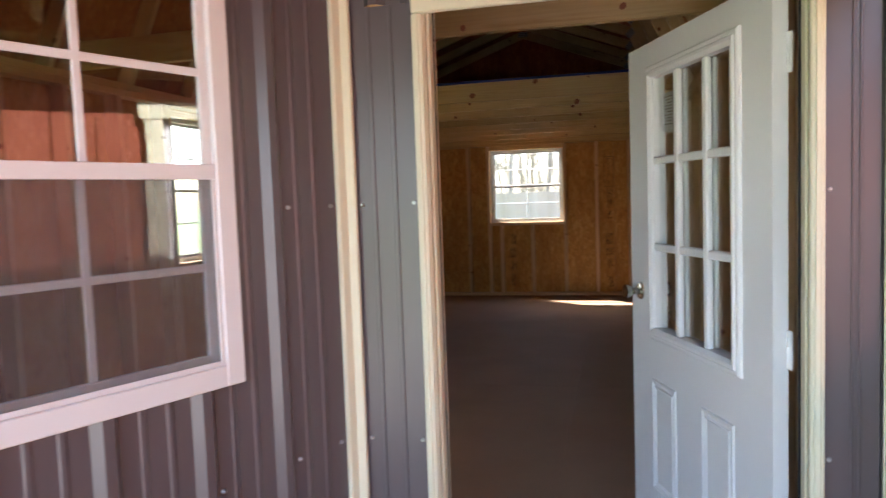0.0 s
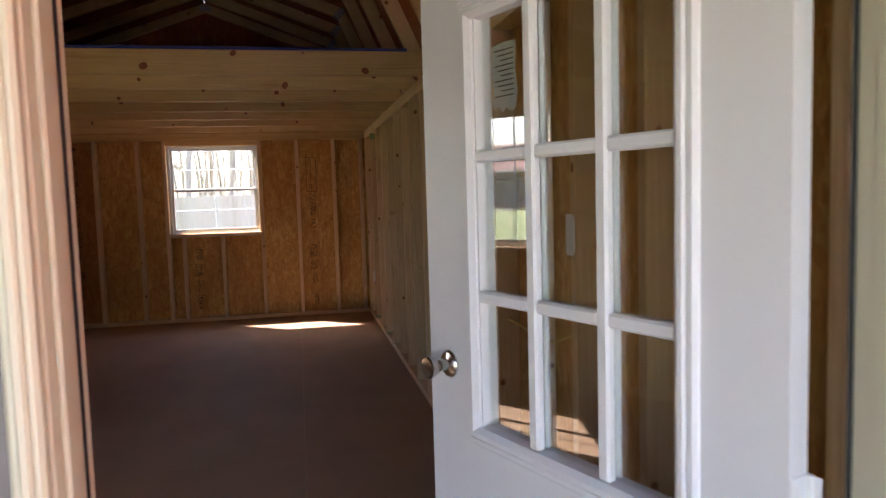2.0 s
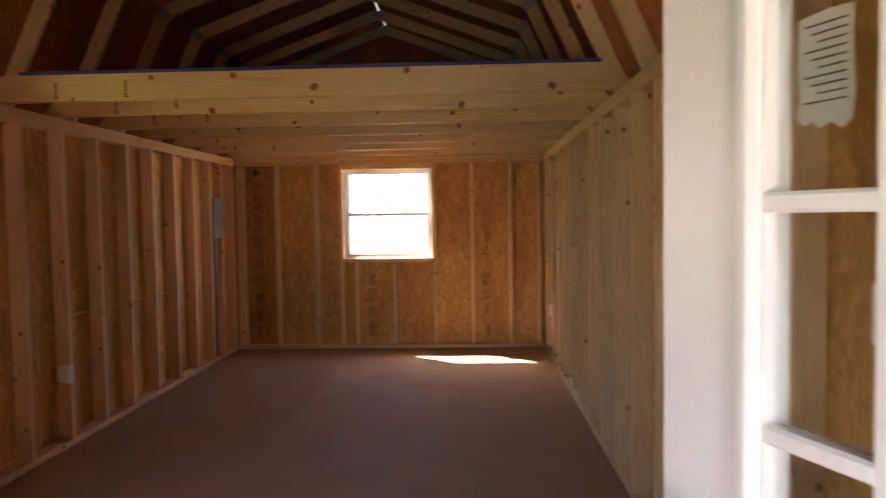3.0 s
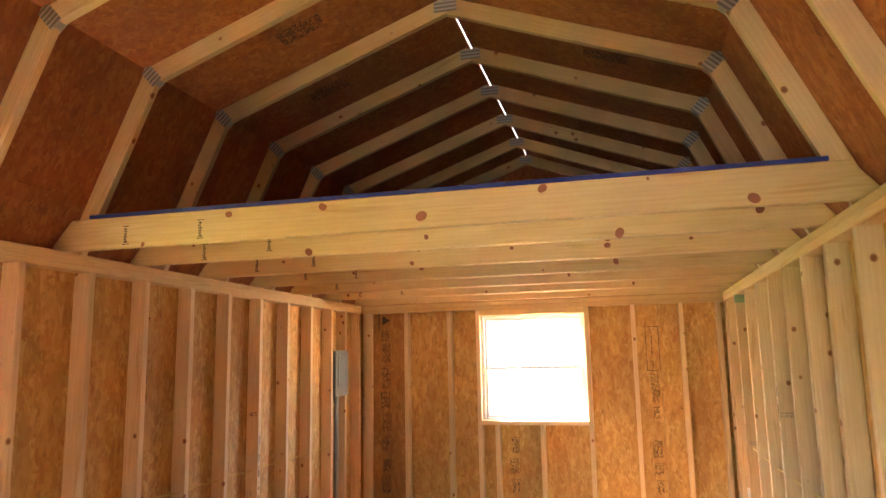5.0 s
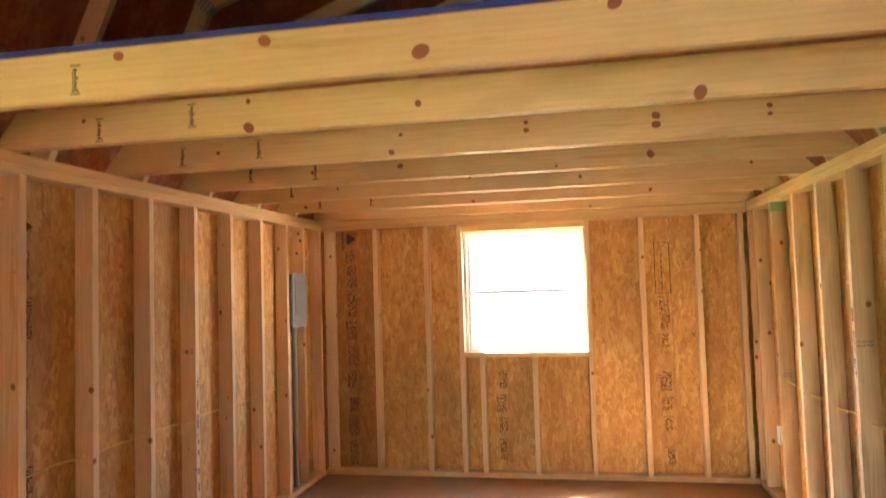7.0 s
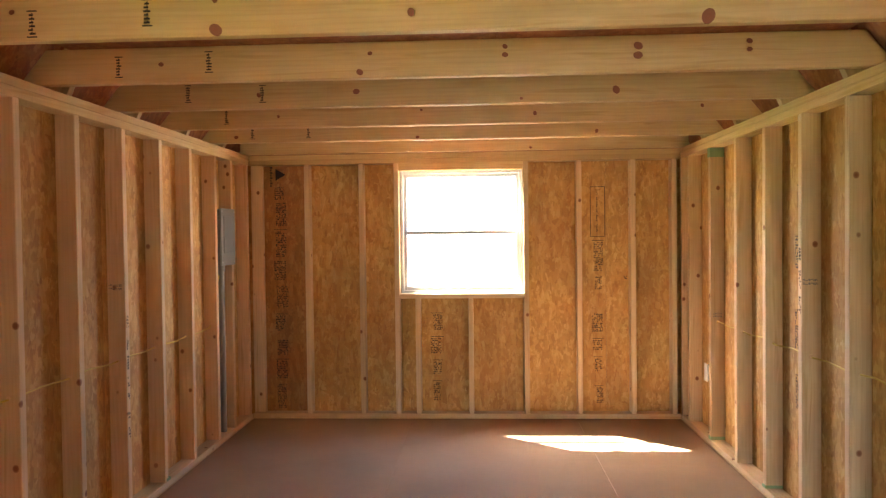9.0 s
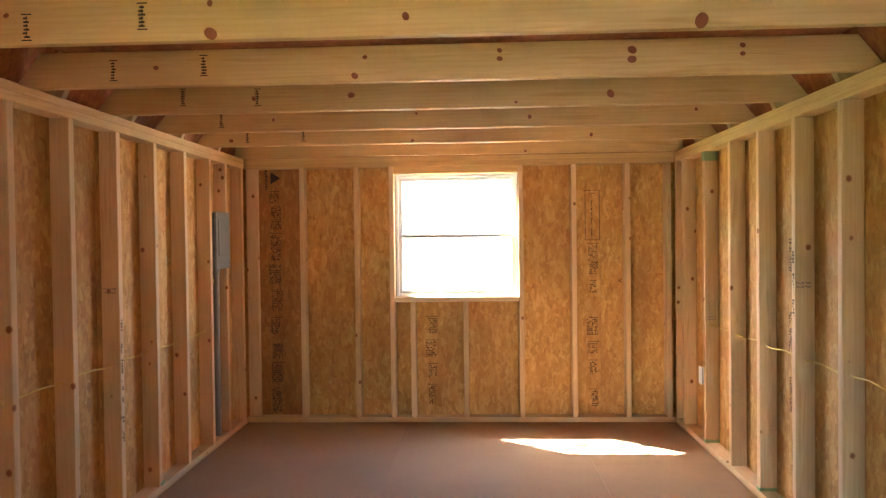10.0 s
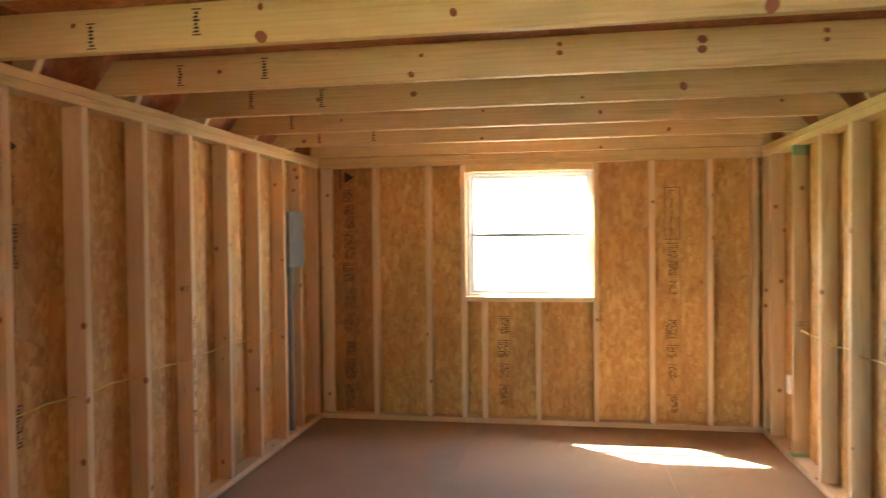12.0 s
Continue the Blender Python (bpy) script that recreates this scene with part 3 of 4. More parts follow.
# ---------- front walls ----------
wall_door = empty("wall_door", "brown ribbed steel wall with cream trim round a doorway", "wall", "", "structure")
DJ0, DJ1, DTOP = 0.626, 1.557, 1.815            # clear opening between the jambs
IN = FY + 0.080                                # inner face of the door wall
for x0, x1, z0, z1 in ((0.42, DJ0 - 0.03, -0.16, 2.12), (DJ1 + 0.03, 1.70, -0.16, 2.12), (DJ0 - 0.03, DJ1 + 0.03, DTOP + 0.03, 2.12)):
    box("osb_panel", (x0, FY + 0.012, z0), (x1, FY + 0.023, z1), OSB, wall_door, "", 0.001)
for x in (0.45, 0.555, 1.59, 1.66):
    board("stud", wall_door, (x, FY + 0.069, 0.038), (x, FY + 0.069, 1.924), SW, SD, (0, 1, 0), STUD)
board("top_plate", wall_door, (0.42, FY + 0.069, 1.962), (1.61, FY + 0.069, 1.962), SD, 0.076, (0, 0, 1), JOIST)
# gable over the door wall
bm = bmesh.new()
for y in (FY + 0.03, FY + 0.042):
    bm.faces.new([bm.verts.new((x, y, z)) for x, z in ((-1.69, 2.03), (1.69, 2.03), (KNEE_X + 0.07, KNEE_Z + 0.03), (0, RIDGE_Z + 0.06), (-KNEE_X - 0.07, KNEE_Z + 0.03))])
bmesh.ops.bridge_loops(bm, edges=bm.edges[:])
bmesh.ops.recalc_face_normals(bm, faces=bm.faces)
part("gable_panel", bm, OSB_RED_SHADE, wall_door)
m0 = Matrix.Translation((0.385, FY + 0.010, 0))
ribbed("metal_panel", 0.21, -0.26, 1.80, METAL, wall_door, m0, "", 0.4, -0.05, False)
for x in (0.465, 0.526):
    box("rib", (x - 0.006, FY + 0.006, -0.26), (x + 0.006, FY + 0.0095, 1.80), METAL, wall_door, "", 0.002)
ribbed("metal_panel", 0.155, -0.26, 1.80, METAL, wall_door, Matrix.Translation((1.58, FY + 0.010, 0)), "", 0.4, -0.05, False)
for x in (1.652, 1.668):
    box("rib", (x - 0.004, FY + 0.006, -0.26), (x + 0.004, FY + 0.0095, 1.80), METAL, wall_door, "", 0.002)
ribbed("metal_panel", 1.33, 1.80, 2.10, METAL, wall_door, Matrix.Translation((0.385, FY + 0.010, 0)))
for x, y in ((0.428, 0.009), (0.576, 0.009), (1.602, 0.009), (1.723, -0.0065)):
    for z in (1.268, 0.61):
        screw(wall_door, Matrix.Translation((x, FY + y, z)))

door_frame = empty("door_frame", "cream-painted wooden door frame with stops", "door frame", "", "structure")
for x0, x1 in ((DJ0 - 0.03, DJ0), (DJ1, DJ1 + 0.03)):
    box("jamb", (x0, FY - 0.004, 0.0), (x1, IN + (0.035 if x0 < 1 else 0.02), DTOP + 0.03), CREAM, door_frame)
box("head_jamb", (DJ0, FY - 0.004, DTOP), (DJ1, IN + 0.02, DTOP + 0.03), CREAM, door_frame)
for x0, x1 in ((DJ0, DJ0 + 0.006), (DJ1 - 0.006, DJ1)):
    box("stop", (x0, FY + 0.020, 0.0), (x1, FY + 0.050, DTOP), CREAM, door_frame)
box("stop", (DJ0 + 0.006, FY + 0.020, DTOP - 0.012), (DJ1 - 0.006, FY + 0.050, DTOP), CREAM, door_frame)
box("weatherstrip", (DJ1 - 0.006, FY + 0.084, 0.0), (DJ1, FY + 0.092, DTOP), RUBBER, door_frame, "black weatherstrip")
box("weatherstrip", (DJ0, FY + 0.082, 0.0), (DJ0 + 0.003, FY + 0.089, DTOP), RUBBER, door_frame, "black weatherstrip")
box("threshold", (DJ0, FY - 0.02, -0.005), (DJ1, IN + 0.02, 0.018), STEEL, door_frame, "metal threshold")
trim_door = empty("trim_door", "cream trim boards round the doorway", "trim", "", "structure")
for x0, x1 in ((0.594, 0.624), (1.553, 1.586)):
    box("casing", (x0, FY - 0.022, -0.2), (x1, FY - 0.0045, 1.763), CREAM, trim_door, "", 0.004)
    box("casing_bead", (x0 + 0.009, FY - 0.028, -0.2), (x1 - 0.009, FY - 0.0225, 1.763), CREAM, trim_door, "", 0.003)
box("head_casing", (0.594, FY - 0.023, 1.7635), (1.586, FY - 0.0045, 1.82), CREAM, trim_door, "", 0.004)
trim_corner = empty("trim_corner", "cream corner boards on the shed", "trim", "", "structure")
box("corner_board", (0.384, FY - 0.016, -0.26), (0.418, FY - 0.0005, 2.1), CREAM, trim_corner, "", 0.003)
box("corner_board", (1.717, FY - 0.006, -0.26), (1.762, FY + 0.0085, 2.1), CREAM, trim_corner, "", 0.003)
box("corner_board", (1.758, FY - 0.024, -0.26), (1.84, FY - 0.0065, 2.1), CREAM, trim_corner, "", 0.004)
box("corner_board", (1.745, FY, -0.26), (1.765, FY + 0.1, 2.1), CREAM, trim_corner, "", 0.004)

# angled porch wall: local x runs from the corner along the wall to its far end, -y out
wall_porch = empty("wall_porch", "angled brown ribbed steel porch wall with a white window", "wall", "", "structure")
PW = Matrix.Translation(FEND) @ Matrix.Rotation(math.atan2(-WALLWAY.y, -WALLWAY.x), 4, "Z")   # x from the far end to the corner
S0 = FRONT_S - 0.058          # the first screw's place along this wall


def at_s(s):
    return S0 - s


PWX0, PWX1, PWZ0, PWZ1 = at_s(1.012), at_s(0.322), 0.862, 1.853
for x0, x1, z0, z1 in ((0, PWX0 + 0.02, -0.26, 2.0), (PWX1 - 0.02, FRONT_S - 0.006, -0.26, 2.0)):
    ribbed("metal_panel", x1 - x0, z0, z1, METAL, wall_porch, PW @ Matrix.Translation((x0, 0, 0)), "", 0.2286, at_s(0.2) - x0)
ribbed("metal_panel", FRONT_S - 0.006, 2.0, 3.12, METAL, wall_porch, PW, "", 0.2286, at_s(0.2))
box("osb_panel", (0, 0.004, 2.001), (FRONT_S - 0.05, 0.015, 3.12), OSB, wall_porch, "", 0.001, PW)
for z0, z1 in ((-0.26, PWZ0 + 0.02), (PWZ1 - 0.02, 2.0)):
    ribbed("metal_panel", PWX1 - PWX0 - 0.04, z0, z1, METAL, wall_porch, PW @ Matrix.Translation((PWX0 + 0.02, 0, 0)), "", 0.2286, at_s(0.2) - PWX0 - 0.02)
for x0, x1, z0, z1 in ((0, PWX0, -0.16, 2.0), (PWX1, FRONT_S - 0.05, -0.16, 2.0), (PWX0, PWX1, -0.16, PWZ0), (PWX0, PWX1, PWZ1, 2.0)):
    box("osb_panel", (x0, 0.004, z0), (x1, 0.015, z1), OSB, wall_porch, "", 0.001, PW)
for x in (0.1, 0.5, 0.9, PWX0 - 0.02, PWX1 + 0.02, at_s(0.1)):
    board("stud", wall_porch, PW @ Vector((x, 0.06, 0.0)), PW @ Vector((x, 0.06, 1.924)), SW, SD, PW.to_3x3() @ Vector((0, 1, 0)), STUD)
board("top_plate", wall_porch, PW @ Vector((0, 0.06, 1.962)), PW @ Vector((FRONT_S - 0.1, 0.06, 1.962)), SD, 0.076, (0, 0, 1), JOIST)
for s in (0.0, 0.151, 0.388):
    for z in (1.268, 0.615):
        if s < 0.3 or z < 0.8:
            screw(wall_porch, PW @ Matrix.Translation((at_s(s), -0.001, z)))
box("corner_board", (FRONT_S - 0.040, -0.018, -0.26), (FRONT_S + 0.004, -0.001, 2.1), CREAM, trim_corner, "", 0.003, PW)
window("window_3", PWX1 - PWX0, PWZ1 - PWZ0, PW @ Matrix.Translation((PWX0, 0.008, PWZ0)), "white single-hung porch window with grilles and a half screen", 2, 2, 0.05, 0.06, True)

# the wall that closes the front
wall_front = empty("wall_front", "brown ribbed steel wall", "wall", "", "structure")
ribbed("metal_panel", FEND.x + 1.72, -0.26, 2.0, METAL, wall_front, Matrix.Translation((-1.72, FEND.y, 0)))
box("osb_panel", (-1.70, FEND.y + 0.004, -0.16), (FEND.x, FEND.y + 0.015, 2.0), OSB, wall_front, "", 0.001)

bm = bmesh.new()
for y in (FEND.y - 0.004, FEND.y - 0.02):
    bm.faces.new([bm.verts.new((x, y, z)) for x, z in ((-1.71, 2.003), (1.71, 2.003), (KNEE_X + 0.07, KNEE_Z + 0.03), (0, RIDGE_Z + 0.06), (-KNEE_X - 0.07, KNEE_Z + 0.03))])
bmesh.ops.bridge_loops(bm, edges=bm.edges[:])
bmesh.ops.recalc_face_normals(bm, faces=bm.faces)
part("gable_panel", bm, METAL, wall_front)

# ---------- porch ----------
porch = empty("porch", "timber porch with deck boards, posts and rails", "porch")
y = FEND.y
while y < FY - 0.15:
    xl = CORNER.x + (y - FY) * math.tan(ANG) + 0.1
    board("deck_board", porch, (xl, y + 0.07, -0.02), (1.83, y + 0.07, -0.02), 0.135, 0.035, (0, 0, 1), DECKWOOD)
    y += 0.141
board("beam", porch, (1.76, FEND.y, 1.91), (1.76, FY - 0.03, 1.91), SW, 0.18, (0, 0, 1), JOIST)
board("beam", porch, (-1.7, FEND.y - 0.03, 1.91), (1.76, FEND.y - 0.03, 1.91), SW, 0.18, (0, 0, 1), JOIST)
board("post", porch, (1.78, FEND.y + 0.06, -0.4), (1.78, FEND.y + 0.06, 1.82), 0.089, 0.089, (1, 0, 0), DECKWOOD)
railing = empty("porch_railing", "treated pine porch railing with a dog-eared post", "railing")
bm = bmesh.new()
prof = [(1.722, -0.04), (1.797, -0.04), (1.797, 0.894), (1.777, 0.922), (1.742, 0.922), (1.722, 0.894)]
rows = [[bm.verts.new((x, yy, z)) for x, z in prof] for yy in (1.941, 1.981)]
bm.faces.new(rows[0])
bm.faces.new(list(reversed(rows[1])))
for i in range(6):
    bm.faces.new((rows[0][(i + 1) % 6], rows[0][i], rows[1][i], rows[1][(i + 1) % 6]))
bmesh.ops.recalc_face_normals(bm, faces=bm.faces)
part("end_post", bm, DECKWOOD, railing, "dog-eared end post")
board("top_rail", railing, (1.752, 0.0, 0.855), (1.752, 1.938, 0.855), 0.089, SW, (0, 0, 1), DECKWOOD)
board("rail", railing, (1.735, 0.0, 0.787), (1.735, 1.938, 0.787), SW, 0.089, (0, 0, 1), DECKWOOD)
board("bottom_rail", railing, (1.735, 0.0, 0.12), (1.735, 1.938, 0.12), SW, 0.089, (0, 0, 1), DECKWOOD)
for i in range(13):
    board("baluster", railing, (1.77, 0.1 + 0.14 * i, 0.08), (1.77, 0.1 + 0.14 * i, 0.83), SW, SW, (1, 0, 0), DECKWOOD)
screw(railing, Matrix.Translation((1.765, 1.939, 0.888)))

# ---------- the open door ----------
DU = Vector((-0.36, 0.933, 0)).normalized()
DO = Vector((1.449, 2.281, 0)) - 0.145 * DU     # hinge edge, outer face
DM = Matrix.Translation(DO) @ Matrix.Rotation(math.atan2(DU.y, DU.x), 4, "Z")   # x to the free edge, +y out (towards the porch)
door = empty("front_door", "white panelled door with nine panes, standing open", "door", "", "", DM)
DW, DT = 0.935, 0.044
X0, X1, Z0, Z1 = 0.172, 0.720, 0.781, 1.688       # glazed opening
bm = bmesh.new()
for lo, hi in (((0, -DT, 0.02), (X0, 0, 1.806)), ((X1, -DT, 0.02), (DW, 0, 1.806)), ((X0, -DT, 0.02), (X1, 0, Z0)), ((X0, -DT, Z1), (X1, 0, 1.806))):
    add_box(bm, lo, hi)
bmesh.ops.remove_doubles(bm, verts=bm.verts, dist=0.0005)
part("slab", bm, WHITE, door)


def frame_ring(bm, x0, x1, z0, z1, w, rows):
    """A mitred moulding round a rectangle, its section given as (inset, height) rows, facing +y."""
    loops = []
    for inset, h in rows:
        loops.append([bm.verts.new(p) for p in ((x0 + inset, h, z0 + inset), (x1 - inset, h, z0 + inset), (x1 - inset, h, z1 - inset), (x0 + inset, h, z1 - inset))])
    for p, q in zip(loops, loops[1:]):
        for i in range(4):
            bm.faces.new((p[i], p[(i + 1) % 4], q[(i + 1) % 4], q[i]))
    bmesh.ops.recalc_face_normals(bm, faces=bm.faces)
    return bm


LITE = (0.145, 0.770, 0.738, 1.722)
section = [(0, -0.001), (0.0, 0.006), (0.006, 0.012), (0.016, 0.012), (0.018, 0.009), (0.022, 0.016), (0.032, 0.016), (0.044, 0.006), (0.046, -0.018)]
part("glazing_frame", frame_ring(bmesh.new(), LITE[0], LITE[1], LITE[2], LITE[3], 0.045, section), WHITE, door, "moulded white glazing frame")
gx = [LITE[0] + 0.044, 0.333 + 0.016, 0.526 + 0.016, LITE[1] - 0.044]
gz = [LITE[2] + 0.044, 1.077, 1.385, LITE[3] - 0.044]
for x in gx[1:3]:
    bm = bmesh.new()
    for y0, y1, hw in ((-0.018, 0.004, 0.0145), (-0.038, -0.0235, 0.012)):
        add_box(bm, (x - hw, y0, gz[0]), (x + hw, y1, gz[3]), 0.005)
    part("muntin", bm, WHITE, door)
for z in gz[1:3]:
    for i in range(3):
        bm = bmesh.new()
        a, b = gx[i] + (0.012 if i else 0), gx[i + 1] - (0.012 if i < 2 else 0)
        for y0, y1, hw in ((-0.018, 0.003, 0.0135), (-0.037, -0.0235, 0.011)):
            add_box(bm, (a, y0, z - hw), (b, y1, z + hw), 0.005)
        part("muntin", bm, WHITE, door)
for i in range(3):
    for k in range(3):
        box("pane", (gx[i] - 0.003, -0.023, gz[k] - 0.003), (gx[i + 1] + 0.003, -0.019, gz[k + 1] + 0.003), GLASS, door, "clear glass pane", 0)
for x0, x1 in ((0.189, 0.386), (0.564, 0.758)):
    sec = [(0, -0.001), (0.004, 0.005), (0.010, 0.0055), (0.017, 0.0004), (0.023, 0.0004), (0.028, 0.0045), (0.036, -0.001)]
    smooth(part("panel_moulding", frame_ring(bmesh.new(), x0, x1, 0.17, 0.59, 0.02, sec), WHITE, door), 25)
box("door_sweep", (0.0, -DT, 0.004), (DW, -0.004, 0.0195), RUBBER, door)
# knob, outside and inside
knob_m = Matrix.Translation((0.848, 0, 0.903)) @ Matrix.Rotation(radians(-90), 4, "X")
prof = [(0.032, 0.0), (0.033, 0.004), (0.029, 0.009), (0.014, 0.013), (0.0125, 0.030), (0.018, 0.038), (0.0265, 0.058), (0.027, 0.064), (0.023, 0.067), (0.012, 0.065), (0.006, 0.065)]
smooth(part("door_knob", add_lathe(bmesh.new(), prof, knob_m, 32), NICKEL, door, "satin nickel knob with round rose"), 30)
knob_in = Matrix.Translation((0.848, -DT, 0.903)) @ Matrix.Rotation(radians(90), 4, "X")
smooth(part("door_knob", add_lathe(bmesh.new(), prof, knob_in, 32), NICKEL, door, "satin nickel knob with round rose"), 30)
box("latch_plate", (DW, -DT + 0.009, 0.86), (DW + 0.002, -0.009, 0.917), NICKEL, door, "", 0)
for z in (1.617, 0.85, 0.15):
    bm = bmesh.new()
    add_box(bm, (-0.0022, -0.040, z - 0.051), (-0.0002, -0.002, z + 0.051))
    for dz in (-0.035, 0.0, 0.035):
        add_tube(bm, (-0.0035, -0.014 - 0.008 * (dz == 0), z + dz), (-0.002, -0.014 - 0.008 * (dz == 0), z + dz), 0.004)
    hinge = part("hinge", bm, WHITE, door, "white painted butt hinge")
    box("jamb_leaf", (-0.024, -0.041, z - 0.051), (-0.010, -0.039, z + 0.051), WHITE, hinge, "", 0)
    bm = bmesh.new()
    for i in range(5):
        add_tube(bm, (-0.007, -0.0405, z - 0.05 + 0.0204 * i), (-0.007, -0.0405, z - 0.0305 + 0.0204 * i), 0.0055)
    part("knuckle", bm, WHITE, hinge)
# sticker on the upper pane by the free edge
PAPER.node_tree.nodes["Principled BSDF"].inputs["Roughness"].default_value = 0.8
bm = bmesh.new()
DROP = 0.012
edge = [(0.607, 1.628), (0.645, 1.630), (0.688, 1.626), (0.690, 1.57), (0.684, 1.53), (0.692, 1.502), (0.678, 1.492), (0.667, 1.498), (0.655, 1.486), (0.640, 1.494), (0.622, 1.484), (0.610, 1.493), (0.604, 1.53), (0.611, 1.57)]
rows = [[bm.verts.new((x, yy, z - DROP)) for x, z in edge] for yy in (-0.0234, -0.0240)]
bm.faces.new(rows[0])
bm.faces.new(list(reversed(rows[1])))
for i in range(len(edge)):
    bm.faces.new((rows[0][i], rows[1][i], rows[1][(i + 1) % len(edge)], rows[0][(i + 1) % len(edge)]))
bmesh.ops.recalc_face_normals(bm, faces=bm.faces)
sticker = part("sticker", bm, PAPER, door, "torn white paper sticker")
bm = bmesh.new()
for i in range(10):
    add_box(bm, (0.616, -0.02335, 1.613 - DROP - 0.0105 * i), (0.679 - 0.010 * ((i * 7) % 3), -0.02315, 1.6155 - DROP - 0.0105 * i))
part("print", bm, INK, sticker)

# ---------- fittings and marks ----------


def knots_on(parent, face_y, rows):
    """Round knots in the face of a joist: x, z, radius."""
    for x, z, r in rows:
        key = ("knot", r)
        if key not in CACHE:
            bm = bmesh.new()
            add_lathe(bm, [(r * 1.25, -0.002), (r * 1.2, 0.0003), (r * 0.4, 0.0008), (r * 0.12, 0.0008)], Matrix.Rotation(radians(90), 4, "X"), 14)
            mesh = bpy.data.meshes.new("knot")
            bm.to_mesh(mesh)
            bm.free()
            CACHE[key] = mesh
        turn = 37 * x + 11 * z
        link_mesh("knot", CACHE[key], KNOT, parent, "", Matrix.Translation((x, face_y, z)) @ Matrix.Rotation(turn, 4, "Y") @ Matrix.Diagonal((1, 1, 0.8, 1)))


JF = [y - 0.019 for y in JOIST_Y]
knots_on(loft, JF[0], [(-0.794, 2.117, 0.014), (-0.362, 2.118, 0.016), (0.059, 2.050, 0.020), (0.539, 2.124, 0.016), (1.279, 2.030, 0.019), (0.925, 2.130, 0.006), (-1.213, 2.012, 0.009)])
knots_on(loft, JF[1], [(-0.670, 2.022, 0.018), (-0.070, 2.059, 0.011), (0.812, 2.024, 0.020), (1.390, 2.090, 0.018), (-1.313, 2.093, 0.008), (-0.671, 2.114, 0.009)])
knots_on(loft, JF[2], [(0.745, 2.102, 0.015), (0.744, 2.066, 0.015), (1.163, 2.110, 0.010), (1.163, 2.078, 0.009), (0.236, 2.112, 0.009), (0.236, 2.080, 0.010), (-0.290, 2.098, 0.008), (-0.331, 2.026, 0.012), (-1.124, 2.075, 0.009)])
knots_on(loft, JF[3], [(-0.45, 2.074, 0.014), (0.777, 2.056, 0.017), (0.334, 2.025, 0.007), (-0.922, 2.067, 0.010)])
knots_on(loft, JF[4], [(0.446, 2.057, 0.011), (1.362, 2.081, 0.009), (-0.188, 2.088, 0.007), (-1.001, 2.067, 0.008)])
knots_on(loft, JF[5], [(-0.264, 2.02, 0.010), (0.886, 2.038, 0.011), (-1.457, 2.04, 0.012)])
knots_on(loft, 9.161, [(0.514, 2.021, 0.009)])


def glyph_bars(bm, x0, z0, w, h, rnd, y=0.0):
    """One unreadable printed block of short strokes in the plane of local x and z, facing -y."""
    n = max(2, int(h / 0.013))
    for i in range(n):
        z = z0 + h * i / n
        x = x0
        while x < x0 + w:
            step = rnd.uniform(0.003, 0.010)
            if rnd.random() < 0.75:
                t = rnd.uniform(0.4, 0.85) * h / n
                add_box(bm, (x, y - 0.0006, z), (min(x + step, x0 + w), y, z + t))
            x += step + rnd.uniform(0.001, 0.004)


def joist_stamp(parent, x, z, face_y, seed):
    """An upright grade stamp: bars above and below a block of strokes."""
    rnd = random.Random(seed)
    bm = bmesh.new()
    add_box(bm, (-0.016, -0.0006, -0.042), (0.016, 0, -0.038))
    add_box(bm, (-0.016, -0.0006, 0.038), (0.016, 0, 0.042))
    for i in range(6):
        add_box(bm, (-0.012 + 0.004 * rnd.random(), -0.0006, -0.033 + 0.0115 * i), (0.002 + 0.010 * rnd.random(), 0, -0.027 + 0.0115 * i))
        add_box(bm, (-0.002, -0.0007, -0.033 + 0.0115 * i), (0.002, -0.0001, -0.024 + 0.0115 * i))
    part("grade_stamp", bm, INK, parent, "black grade stamp", Matrix.Translation((x, face_y - 0.0003, z)))


for k, (j, x, z) in enumerate(((0, -1.302, 2.058), (0, -0.929, 2.062), (1, -1.249, 2.055), (1, -0.883, 2.08), (2, -1.296, 2.068), (2, -0.931, 2.08), (3, -1.268, 2.08),
                               (3, -0.903, 2.073), (4, -1.3, 2.07), (5, -1.348, 2.068), (5, -0.977, 2.069))):
    joist_stamp(loft, x, z, JF[j], k)


